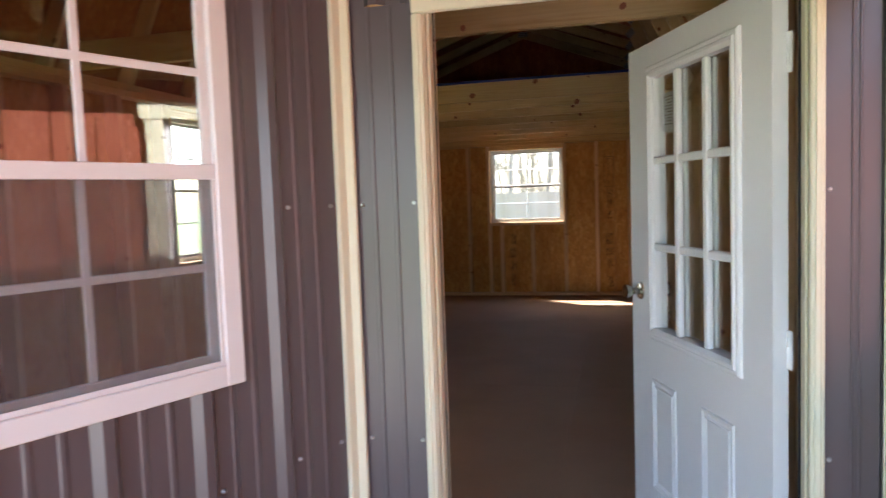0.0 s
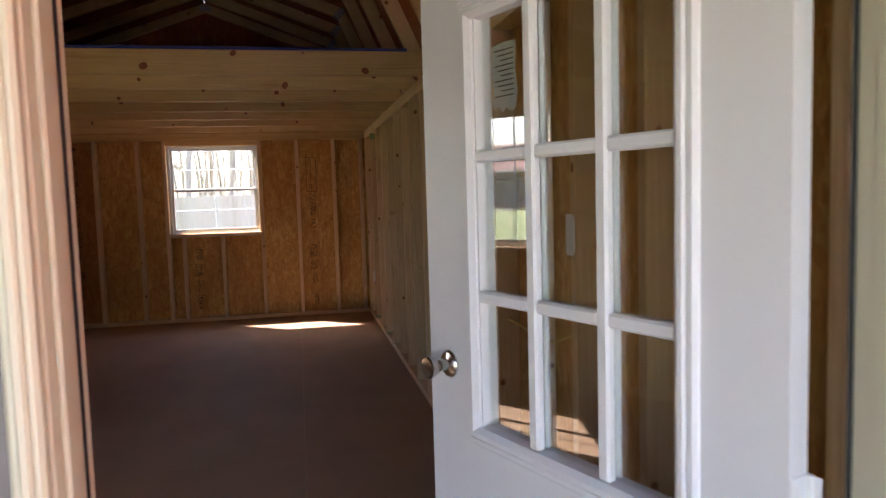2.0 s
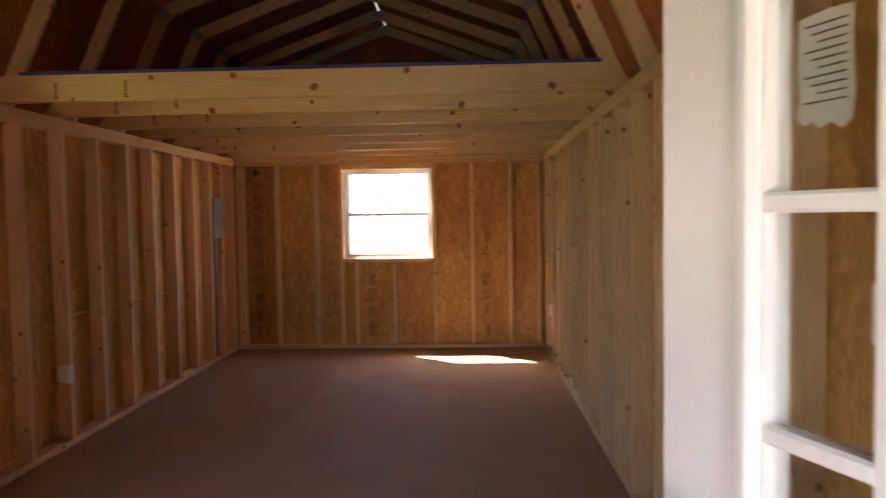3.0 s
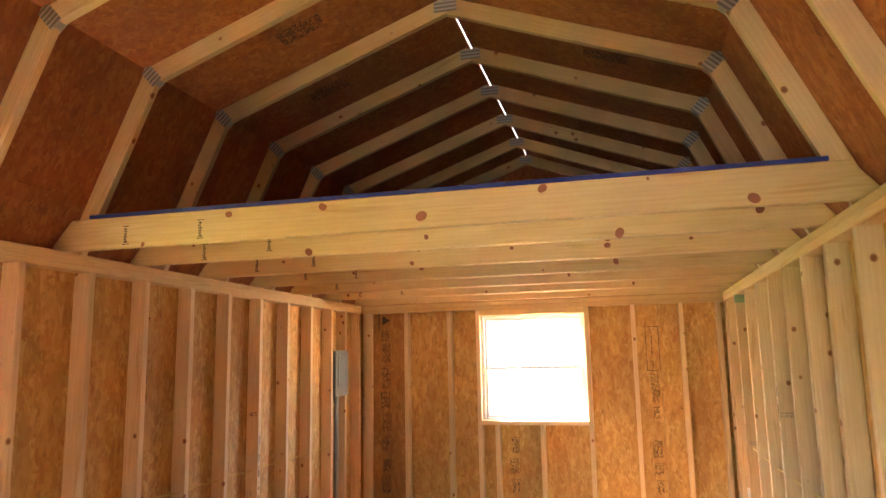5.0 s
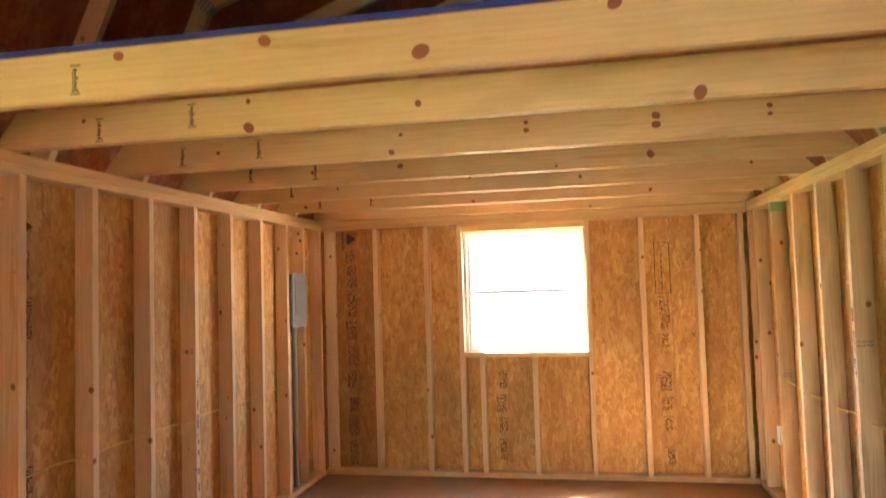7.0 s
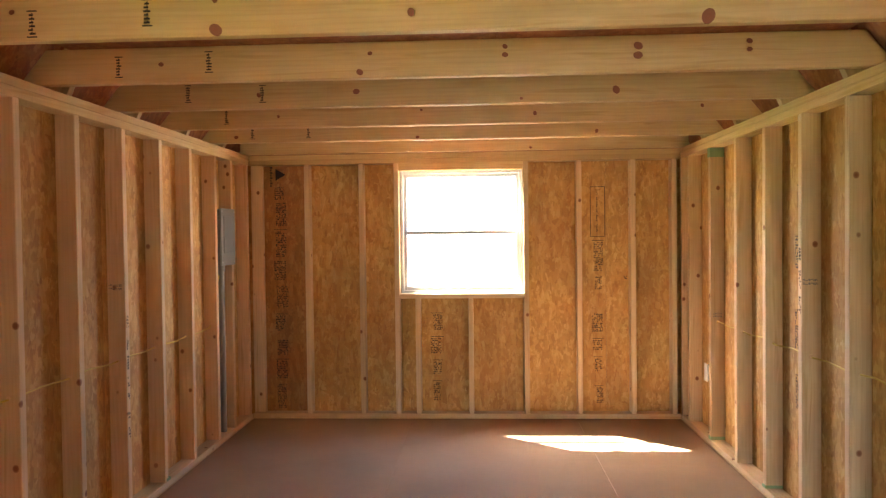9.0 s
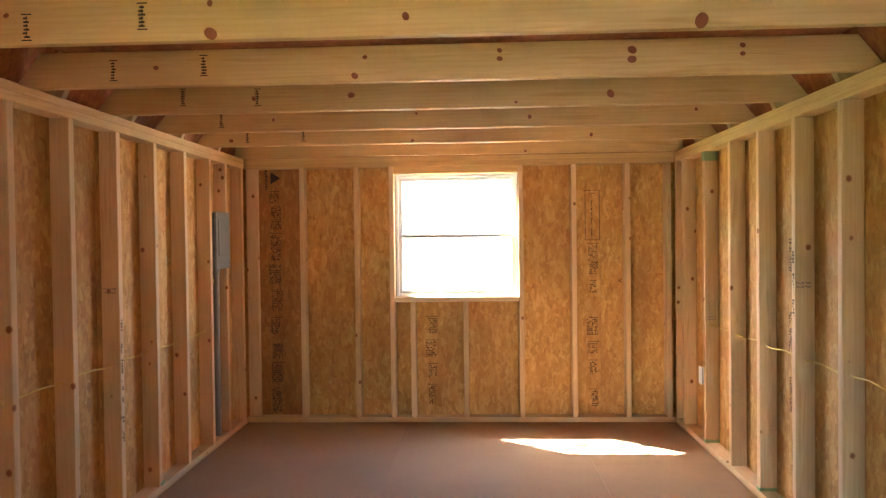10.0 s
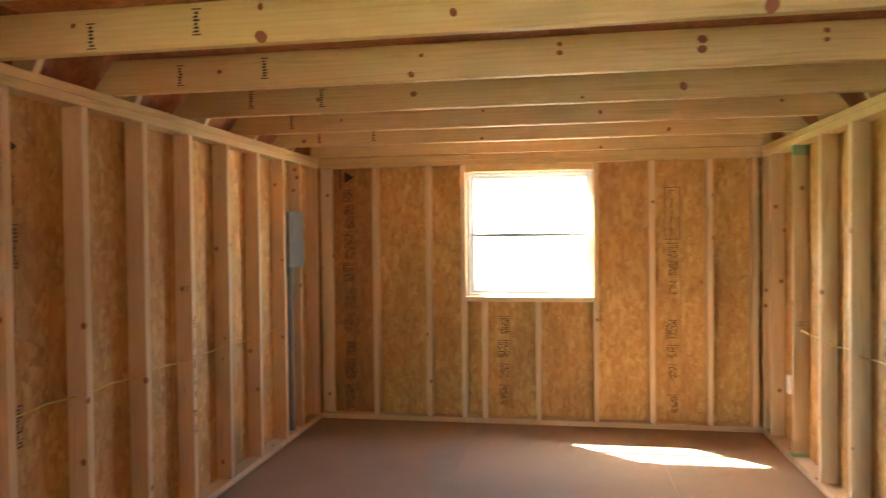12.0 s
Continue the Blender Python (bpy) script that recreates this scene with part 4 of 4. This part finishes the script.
def osb_stamp(parent, m, blocks, seed, logo=False, boxed=False):
    """Mill print down a sheet: blocks are (z, height, width) from the foot of the print."""
    rnd = random.Random(seed)
    bm = bmesh.new()
    for z, h, w in blocks:
        glyph_bars(bm, -w / 2 + rnd.uniform(-0.01, 0.01), z, w, h, rnd)
        if rnd.random() < 0.5:
            add_box(bm, (-w / 2 - 0.01, -0.0006, z + h + 0.006), (w / 2 + 0.01, 0, z + h + 0.010))
    if logo:
        a, zz = 0.045, blocks[-1][0] + blocks[-1][1] + 0.09
        v = [bm.verts.new((x, -0.0006, z)) for x, z in ((-a * 0.7, zz - a), (a, zz), (-a * 0.7, zz + a))]
        bm.faces.new(v)
        for i in range(9):
            add_box(bm, (-0.075, -0.0006, zz - 0.09 + 0.02 * i), (-0.062 + 0.006 * (i % 2), 0, zz - 0.078 + 0.02 * i))
    if boxed:
        z0 = blocks[-1][0] - 0.02
        z1 = z0 + blocks[-1][1] + 0.05
        for lo, hi in (((-0.055, z0), (-0.051, z1)), ((0.051, z0), (0.055, z1)), ((-0.055, z1), (0.055, z1 + 0.004)), ((-0.055, z0 - 0.004), (0.055, z0))):
            add_box(bm, (lo[0], -0.0006, lo[1]), (hi[0], 0, hi[1]))
    part("mill_stamp", bm, INK, parent, "black mill print", m)


STAMP_INK = plain("blue_grey_ink", (0.23, 0.2, 0.19), 0.8, grime=0.4)
for x, y, z, k in ((1.648, 7.241, 1.15, 51), (1.658, 8.529, 0.85, 52), (-1.657, 7.2865, 1.148, 53), (-1.652, 9.172, 1.134, 54)):
    bm = bmesh.new()
    for dz in (-0.014, 0.003):
        glyph_bars(bm, -0.034, dz, 0.068, 0.011, random.Random(k))
    part("grade_stamp", bm, STAMP_INK, wall_right if x > 0 else (wall_back if y > 9 else wall_left), "faint grey grade stamp", Matrix.Translation((x, y - 0.0004, z)))
for x, y, z0, z1, turn, k in ((-1.6096, 7.3055, 0.40, 1.02, 90, 61), (1.6096, 7.26, 1.0, 1.32, -90, 62)):
    bm = bmesh.new()
    rnd = random.Random(k)
    z = z0
    while z < z1:
        h = rnd.uniform(0.03, 0.09)
        glyph_bars(bm, -0.009, z, 0.018, h, rnd)
        z += h + rnd.uniform(0.02, 0.06)
    part("grade_stamp", bm, INK, wall_left if x < 0 else wall_right, "black print on the stud edge", pose(x, y, 0, 0, 0, turn))

OF = BY + SD + 0.0003
osb_stamp(wall_back, Matrix.Translation((-1.40, OF, 0.06)), [(0.0, 0.19, 0.07), (0.23, 0.14, 0.085), (0.41, 0.12, 0.08), (0.60, 0.12, 0.075), (0.78, 0.17, 0.09), (0.99, 0.15, 0.09), (1.17, 0.2, 0.08), (1.41, 0.18, 0.08), (1.61, 0.1, 0.07)], 1, True)
osb_stamp(wall_back, Matrix.Translation((1.02, OF, 0.10)), [(0.0, 0.12, 0.05), (0.24, 0.1, 0.05), (0.40, 0.08, 0.07), (0.54, 0.14, 0.08), (0.86, 0.1, 0.05), (1.0, 0.22, 0.07), (1.28, 0.32, 0.012)], 2, False, True)
osb_stamp(wall_back, Matrix.Translation((-0.2, OF, 0.12)), [(0.0, 0.14, 0.05), (0.2, 0.1, 0.06), (0.36, 0.12, 0.08), (0.54, 0.12, 0.07)], 3)
bm = bmesh.new()
glyph_bars(bm, 0, 0, 0.03, 0.03, random.Random(4))
part("mill_stamp", bm, INK, wall_back, "dark scuff", Matrix.Translation((1.21, OF, 1.05)) @ Matrix.Rotation(0.7, 4, "Y"))
# prints on the side walls: local x along the wall, -y into the room
left_face, right_face = pose(-OX + 0.0006, 0, 0, 0, 0, 90), pose(OX - 0.0006, 0, 0, 0, 0, -90)
for k, (y, lg) in enumerate(((6.20, True),)):
    osb_stamp(wall_left, left_face @ Matrix.Translation((y, 0, 0.15)), [(0.1, 0.2, 0.06), (0.5, 0.16, 0.07), (0.8, 0.2, 0.05), (1.15, 0.15, 0.06), (1.38, 0.12, 0.05)], 10 + k, lg)
for k, y in enumerate((7.47, 3.80)):
    osb_stamp(wall_right, right_face @ Matrix.Translation((-y, 0, 0.2)), [(0.0, 0.2, 0.05), (0.3, 0.16, 0.06), (0.6, 0.2, 0.07), (1.0, 0.15, 0.06), (1.3, 0.12, 0.05)], 20 + k)
# prints on the roof sheets, one in most bays
lean = math.atan2(knee.x - foot.x, knee.y - foot.y)
for k, y in enumerate((4.75, 5.33, 5.95, 4.1)):
    p = foot.lerp(knee, 0.27 + 0.05 * (k % 2))
    n = Vector((knee.y - foot.y, foot.x - knee.x)).normalized()
    for sign in (-1, 1):
        if sign > 0 and k % 2:
            continue
        m = Matrix.Translation((sign * (p.x - 0.0015 * n.x), y, p.y - 0.0015 * n.y)) @ Matrix.Rotation(-sign * lean, 4, "Y") @ Matrix.Rotation(radians(-90 * sign), 4, "Z")
        osb_stamp(roof, m, [(0.0, 0.10, 0.22), (0.13, 0.03, 0.2)], 30 + k)
for k, (y, f) in enumerate(((5.3, 0.45), (5.9, 0.5), (4.7, 0.35), (6.55, 0.4))):
    p = knee.lerp(ridge, f)
    d = (ridge - knee).normalized()
    for sign in (-1, 1):
        tilt = math.atan2(ridge.y - knee.y, knee.x - ridge.x)
        m = Matrix.Translation((sign * p.x, y, p.y - 0.0015)) @ Matrix.Rotation(sign * tilt, 4, "Y") @ Matrix.Rotation(radians(90), 4, "X")
        bmm = bmesh.new()
        glyph_bars(bmm, -0.12, -0.06, 0.24, 0.12, random.Random(40 + k))
        part("mill_stamp", bmm, INK, roof, "black mill print", m)

knots_on(front_tie, 3.311, [(0.46, 2.03, 0.012), (1.15, 2.06, 0.014), (-0.4, 2.09, 0.012)])

# breaker panel and conduit
panel = empty("breaker_panel", "grey steel breaker panel between two studs", "electrical panel", "", "", Matrix.Translation((-1.70, 8.67, 1.2)))
box("cabinet", (0.0, -0.128, 0.0), (0.108, 0.128, 0.375), GREY, panel, "", 0.006)
box("cover", (0.1085, -0.134, -0.006), (0.1135, 0.134, 0.381), GREY, panel, "", 0.003)
box("cover_door", (0.114, -0.09, 0.08), (0.1175, 0.09, 0.33), GREY, panel, "", 0.003)
for y, z in ((-0.115, 0.015), (0.115, 0.015), (-0.115, 0.36), (0.115, 0.36)):
    smooth(part("screw", add_tube(bmesh.new(), (0.1135, y, z), (0.1165, y, z), 0.005), STEEL, panel))
conduit = empty("conduit", "grey electrical conduit from the panel to the floor", "conduit")
smooth(part("pipe", add_tube(bmesh.new(), (-1.652, 8.70, 0.04), (-1.652, 8.70, 1.2), 0.021, None, 16), PVC, conduit))
smooth(part("coupling", add_tube(bmesh.new(), (-1.652, 8.70, 1.15), (-1.652, 8.70, 1.199), 0.026, None, 16), PVC, conduit))


def outlet(x, y, z, facing, label, half=0.028):
    """A plastic device box on the side of a stud, its face to the room."""
    o = empty("outlet_box", label, "outlet", "", "", Matrix.Translation((x, y, z)) @ Matrix.Rotation(0 if facing > 0 else math.pi, 4, "Z"))
    box("box", (-0.06, -half, -0.05), (0.0, half, 0.05), PLASTIC, o, "", 0.003)
    box("cover_plate", (0.0, -half - 0.004, -0.058), (0.005, half + 0.004, 0.058), PLASTIC, o, "", 0.002)
    for dz in (-0.02, 0.02):
        box("socket", (0.005, -half * 0.6, dz - 0.014), (0.0065, half * 0.6, dz + 0.014), VINYL, o, "", 0.0006)
    return o


outlet(1.605, 8.60, 0.465, -1, "white socket box fixed beside a stud")
outlet(1.605, 3.19, 1.18, -1, "white switch box fixed beside a stud", 0.02)
outlet(-1.605, 6.065, 0.445, 1, "white socket box fixed beside a stud")


def cable(rows, label):
    cu = bpy.data.curves.new("cable", "CURVE")
    cu.dimensions, cu.bevel_depth, cu.bevel_resolution = "3D", 0.004, 2
    sp = cu.splines.new("POLY")
    sp.points.add(len(rows) - 1)
    for p, r in zip(sp.points, rows):
        p.co = (*r, 1)
    cu.materials.append(YELLOW)
    return tagged(new("cable", cu), label, "cable")


pts = [(1.655, 8.60, 0.53), (1.66, 8.62, 0.60), (1.655, 8.59, 0.68), (1.652, 8.56, 0.76)]
for i in range(29):
    y = 8.52 - 0.18 * i
    if y > 3.25:
        pts.append((1.652 + 0.006 * math.sin(i * 2.1), y, 0.81 - 0.012 * (1 if i % 2 else 0)))
pts += [(1.652, 3.2, 0.9), (1.652, 3.19, 1.12)]
cable(pts, "yellow electrical cable threaded through the studs")
pts = [(-1.66, 8.72, 1.195), (-1.665, 8.62, 1.0), (-1.66, 8.53, 0.82)]
for i in range(14):
    pts.append((-1.655 - 0.006 * math.sin(i * 1.7), 8.48 - 0.18 * i, 0.79 - 0.010 * (1 if i % 2 else 0)))
pts += [(-1.66, 6.07, 0.70), (-1.66, 6.065, 0.50)]
cable(pts, "yellow electrical cable threaded through the studs")
# drilled holes where the cables pass the studs
for studs, x, z, wall in ((right_studs, 1.652, 0.805, wall_right), (left_studs, -1.655, 0.786, wall_left)):
    for y in studs:
        if (3.3 if x > 0 else 6.2) < y < 8.6:
            if "rim" not in CACHE:
                bm = add_lathe(bmesh.new(), [(0.009, -0.001), (0.009, 0.001), (0.007, 0.002), (0.005, 0.001)], Matrix.Rotation(radians(90), 4, "X"), 12)
                CACHE["rim"] = bpy.data.meshes.new("drilled_hole")
                bm.to_mesh(CACHE["rim"])
                bm.free()
            link_mesh("drilled_hole", CACHE["rim"], STUD, wall, "", Matrix.Translation((x, y - SW / 2 - 0.0002, z)))
# green lumber-yard paint on stud ends
for y, z0, z1 in ((8.548, 1.862, 1.922), (8.548, 0.040, 0.062), (7.676, 0.040, 0.056)):
    box("painted_end", (1.6065, y - 0.0205, z0), (1.698, y + 0.0205, z1), GREEN, wall_right, "green paint on the stud end", 0)
box("painted_end", (-1.698, 7.7295 - 0.0205, 0.040), (-1.6065, 7.7295 + 0.0205, 0.055), GREEN, wall_left, "green paint on the stud end", 0)

# ---------- beyond ----------
FENCEWOOD = lumber_material("weathered_fence", (0.34, 0.295, 0.24), (0.24, 0.2, 0.165))
BARK = plain("bark", (0.26, 0.22, 0.175), 0.9, grime=0.5, grain=40, bump=0.6)
LEAF = plain("spring_leaf", (0.16, 0.22, 0.05), 0.7, grime=0.4)


def fence(name, a, b, label):
    f = empty(name, label, "fence")
    a, b = Vector(a), Vector(b)
    way = (b - a).normalized()
    side = Vector((-way.y, way.x, 0))
    n = int((b - a).length / 0.137)
    for i in range(n):
        p = a + way * (0.137 * i)
        h = 1.80 + 0.03 * noise.noise(p * 3)
        board("fence_board", f, p, p + Vector((0, 0, 1.8 + 0.01 * round(h * 10 - 18))), 0.135, 0.018, side, FENCEWOOD)
    for z in (0.35, 0.95, 1.55):
        board("fence_rail", f, a + side * 0.03 + Vector((0, 0, z)), b + side * 0.03 + Vector((0, 0, z)), SW, 0.089, (0, 0, 1), FENCEWOOD)
    return f


fence("garden_fence", (-9, 21, GROUND), (10, 21, GROUND), "weathered grey board fence behind the shed")


def tree(x, y, h, seed, leafy):
    rnd = random.Random(seed)
    t = empty("tree", "tall tree with thin spring foliage" if leafy > 40 else "bare-branched tree with few leaves", "tree", "trees behind the fence", "", Matrix.Translation((x, y, GROUND)))
    bm = bmesh.new()
    tips = []

    def limb(p, way, length, r, depth):
        q = p
        steps = 3
        for i in range(steps):
            way = (way + Vector((rnd.uniform(-.18, .18), rnd.uniform(-.18, .18), rnd.uniform(-.05, .14)))).normalized()
            n = q + way * (length / steps)
            add_tube(bm, q, n, r * (1 - 0.2 * i), r * (1 - 0.2 * (i + 1)), 6, False)
            q = n
            if depth and i:
                for _ in range(2):
                    side = Vector((rnd.uniform(-1, 1), rnd.uniform(-1, 1), rnd.uniform(0.1, 0.9))).normalized()
                    limb(q, (way * 0.5 + side).normalized(), length * rnd.uniform(0.5, 0.7), r * 0.45, depth - 1)
        tips.append(q)
    limb(Vector((0, 0, 0)), Vector((0, 0, 1)), h, 0.05 + h * 0.008, 3)
    part("trunk", bm, BARK, t)
    bm = bmesh.new()
    for p in tips:
        for _ in range(leafy // 10):
            c = p + Vector((rnd.gauss(0, .35), rnd.gauss(0, .35), rnd.gauss(0, .35)))
            turn = Euler((rnd.uniform(0, 6), rnd.uniform(0, 6), rnd.uniform(0, 6))).to_matrix()
            s = rnd.uniform(0.05, 0.1)
            bm.faces.new([bm.verts.new(c + turn @ Vector(v) * s) for v in ((-1, 0, 0), (0, -.5, .1), (1, 0, 0), (0, .5, .1))])
    part("crown", bm, LEAF, t)


for i, (x, y) in enumerate(((-6.5, 24), (-4.2, 26), (-2.4, 23.5), (-0.6, 27), (0.9, 24.5), (2.6, 26), (4.6, 23.8), (7.0, 26), (-9, 27), (-27, 12), (-30, 26), (-3.3, 24.6), (-1.5, 25.2), (0.2, 23.2), (1.8, 27.4), (3.5, 24.4), (-5.3, 25), (-0.2, 29), (2.1, 23.6))):
    tree(x, y, 6.5 + (i * 37 % 5) * 0.5, i + 3, 30 if i % 3 else 70)


rnd = random.Random(77)
wv, wf = [], []


def stem(p, q, r0, r1, sides=4):
    """Adds a tapered stem to the woods' vertex and face lists."""
    way = (q - p).normalized()
    x = way.cross(Vector((0.3, 1, 0.1))).normalized()
    y = way.cross(x)
    base = len(wv)
    for c, r in ((p, r0), (q, r1)):
        for k in range(sides):
            a = math.tau * k / sides
            wv.append(c + x * (r * math.cos(a)) + y * (r * math.sin(a)))
    for k in range(sides):
        wf.append((base + k, base + (k + 1) % sides, base + sides + (k + 1) % sides, base + sides + k))


for i in range(420):
    p = Vector((rnd.uniform(-16, 18), rnd.uniform(28, 40), GROUND))
    way = Vector((rnd.uniform(-.15, .15), rnd.uniform(-.1, .1), 1)).normalized()
    h, r = rnd.uniform(4, 10), rnd.uniform(0.02, 0.08)
    stem(p, p + way * h, r, r * 0.3, 5)
    for _ in range(9):
        q = p + way * h * rnd.uniform(0.2, 0.95)
        e = q + Vector((rnd.uniform(-1, 1), rnd.uniform(-.5, .5), rnd.uniform(0.2, 1.1))) * rnd.uniform(0.8, 2.2)
        stem(q, e, r * 0.45, r * 0.12)
        stem(q.lerp(e, 0.5), e + Vector((rnd.uniform(-.7, .7), 0, rnd.uniform(-.2, .6))), r * 0.25, r * 0.08, 3)
mesh = bpy.data.meshes.new("far_woods")
mesh.from_pydata(wv, [], wf)
tagged(link_mesh("far_woods", mesh, BARK, None), "dense bare woodland beyond the fence", "woods", "", "stuff")


def red_shed():
    s = empty("red_shed", "red board shed with cream-trimmed windows", "shed", "", "", Matrix.Translation((2.52, 0, GROUND)))
    # its facing wall with a window, the far wall with a window in line
    for x0 in (0.0, 2.9):
        wy0, wy1, wz0, wz1 = (1.92, 2.62, 0.90 - GROUND, 1.74 - GROUND) if x0 == 0 else (2.0, 3.2, 0.85 - GROUND, 1.74 - GROUND)
        bm = bmesh.new()
        for lo, hi in (((-3.0, 0.1), (wy0, 2.6)), ((wy1, 0.1), (8.0, 2.6)), ((wy0, 0.1), (wy1, wz0)), ((wy0, wz1), (wy1, 2.6))):
            add_box(bm, (x0 + 0.008, lo[0], lo[1]), (x0 + 0.016, hi[0], hi[1]))
        wall = part("wall", bm, RED, s, "red vertical boards")
        out = x0 - 0.002 if x0 == 0 else x0 + 0.0165
        for i in range(55):
            y0 = -3.0 + 0.2 * i
            cut = y0 + 0.2 > wy0 + 0.05 and y0 < wy1 - 0.05
            for z0, z1 in (((0.1, wz0), (wz1, 2.6)) if cut else ((0.1, 2.6),)):
                key = ("wall_board", round(z0, 3), round(z1, 3))
                if key not in CACHE:
                    bm = add_box(bmesh.new(), (0, 0.004, z0), (0.0095, 0.196, z1), 0.002)
                    CACHE[key] = bpy.data.meshes.new("wall_board")
                    bm.to_mesh(CACHE[key])
                    bm.free()
                link_mesh("wall_board", CACHE[key], RED, wall, "", Matrix.Translation((out, y0, 0)))
        bm = bmesh.new()
        e = -0.025 if x0 == 0 else 0.02
        t = 0.09
        for lo, hi in (((x0 + e, wy0 - t, wz0 - t), (x0 + e + 0.02, wy0, wz1)), ((x0 + e, wy1, wz0 - t), (x0 + e + 0.02, wy1 + t, wz1)),
                       ((x0 + e, wy0, wz0 - t), (x0 + e + 0.02, wy1, wz0)), ((x0 + e - 0.005, wy0 - t - 0.03, wz1), (x0 + e + 0.025, wy1 + t + 0.03, wz1 + t))):
            add_box(bm, lo, hi, 0.003)
        trim = part("window_trim", bm, CREAM, s, "cream window trim")
        bm = bmesh.new()
        for lo, hi in (((x0, wy0, wz0), (x0 + 0.04, wy0 + 0.04, wz1)), ((x0, wy1 - 0.04, wz0), (x0 + 0.04, wy1, wz1)), ((x0, wy0 + 0.04, wz0), (x0 + 0.04, wy1 - 0.04, wz0 + 0.04)),
                       ((x0, wy0 + 0.04, wz1 - 0.04), (x0 + 0.04, wy1 - 0.04, wz1)), ((x0, wy0 + 0.04, (wz0 + wz1) / 2 - 0.02), (x0 + 0.04, wy1 - 0.04, (wz0 + wz1) / 2 + 0.02))):
            add_box(bm, lo, hi, 0.003)
        part("sash", bm, VINYL, trim, "white sash")
        box("pane", (x0 + 0.018, wy0 + 0.04, wz0 + 0.04), (x0 + 0.022, wy1 - 0.04, wz1 - 0.04), GLASS, trim, "", 0)
    for y0 in (-3.0, 7.98):
        box("end_wall", (0.02, y0, 0.1), (2.9, y0 + 0.02, 2.6), RED, s)
    box("floor", (0.02, -2.98, 0.2), (2.9, 7.98, 0.3), FLOORMAT, s)
    bm = bmesh.new()
    rows = [[bm.verts.new((x, yy, z)) for x, z in ((-0.2, 2.5), (1.46, 3.9), (3.12, 2.5), (3.12, 2.58), (1.46, 4.0), (-0.2, 2.58))] for yy in (-3.2, 8.2)]
    for i in range(6):
        bm.faces.new((rows[0][i], rows[0][(i + 1) % 6], rows[1][(i + 1) % 6], rows[1][i]))
    bm.faces.new(rows[0][:3] + rows[0][3:])
    bm.faces.new(list(reversed(rows[1])))
    bmesh.ops.recalc_face_normals(bm, faces=bm.faces)
    part("roof", bm, SHINGLE, s)


red_shed()


def house():
    """A long low building with a hipped roof, far over the lawn."""
    h = empty("house", "long grey building with a red-brown hipped roof beyond the lawn", "house", "", "", Matrix.Translation((-64, 41, GROUND)))
    box("wall", (-5, -9, 0), (5, 9, 3.8), SIDING, h, "grey siding", 0)
    bm = bmesh.new()
    low = [bm.verts.new(v) for v in ((-5.6, -9.6, 3.7), (5.6, -9.6, 3.7), (5.6, 9.6, 3.7), (-5.6, 9.6, 3.7))]
    top = [bm.verts.new(v) for v in ((0, -1.5, 6.7), (0, 3.5, 6.7))]
    for f in ((low[0], low[1], top[0]), (low[1], low[2], top[1], top[0]), (low[2], low[3], top[1]), (low[3], low[0], top[0], top[1]), (low[3], low[2], low[1], low[0])):
        bm.faces.new(f)
    bmesh.ops.recalc_face_normals(bm, faces=bm.faces)
    part("roof", bm, REDROOF, h, "red-brown shingled roof")
    box("fascia", (5.45, -9.6, 3.5), (5.62, 9.6, 3.7), VINYL, h, "white fascia", 0)


house()
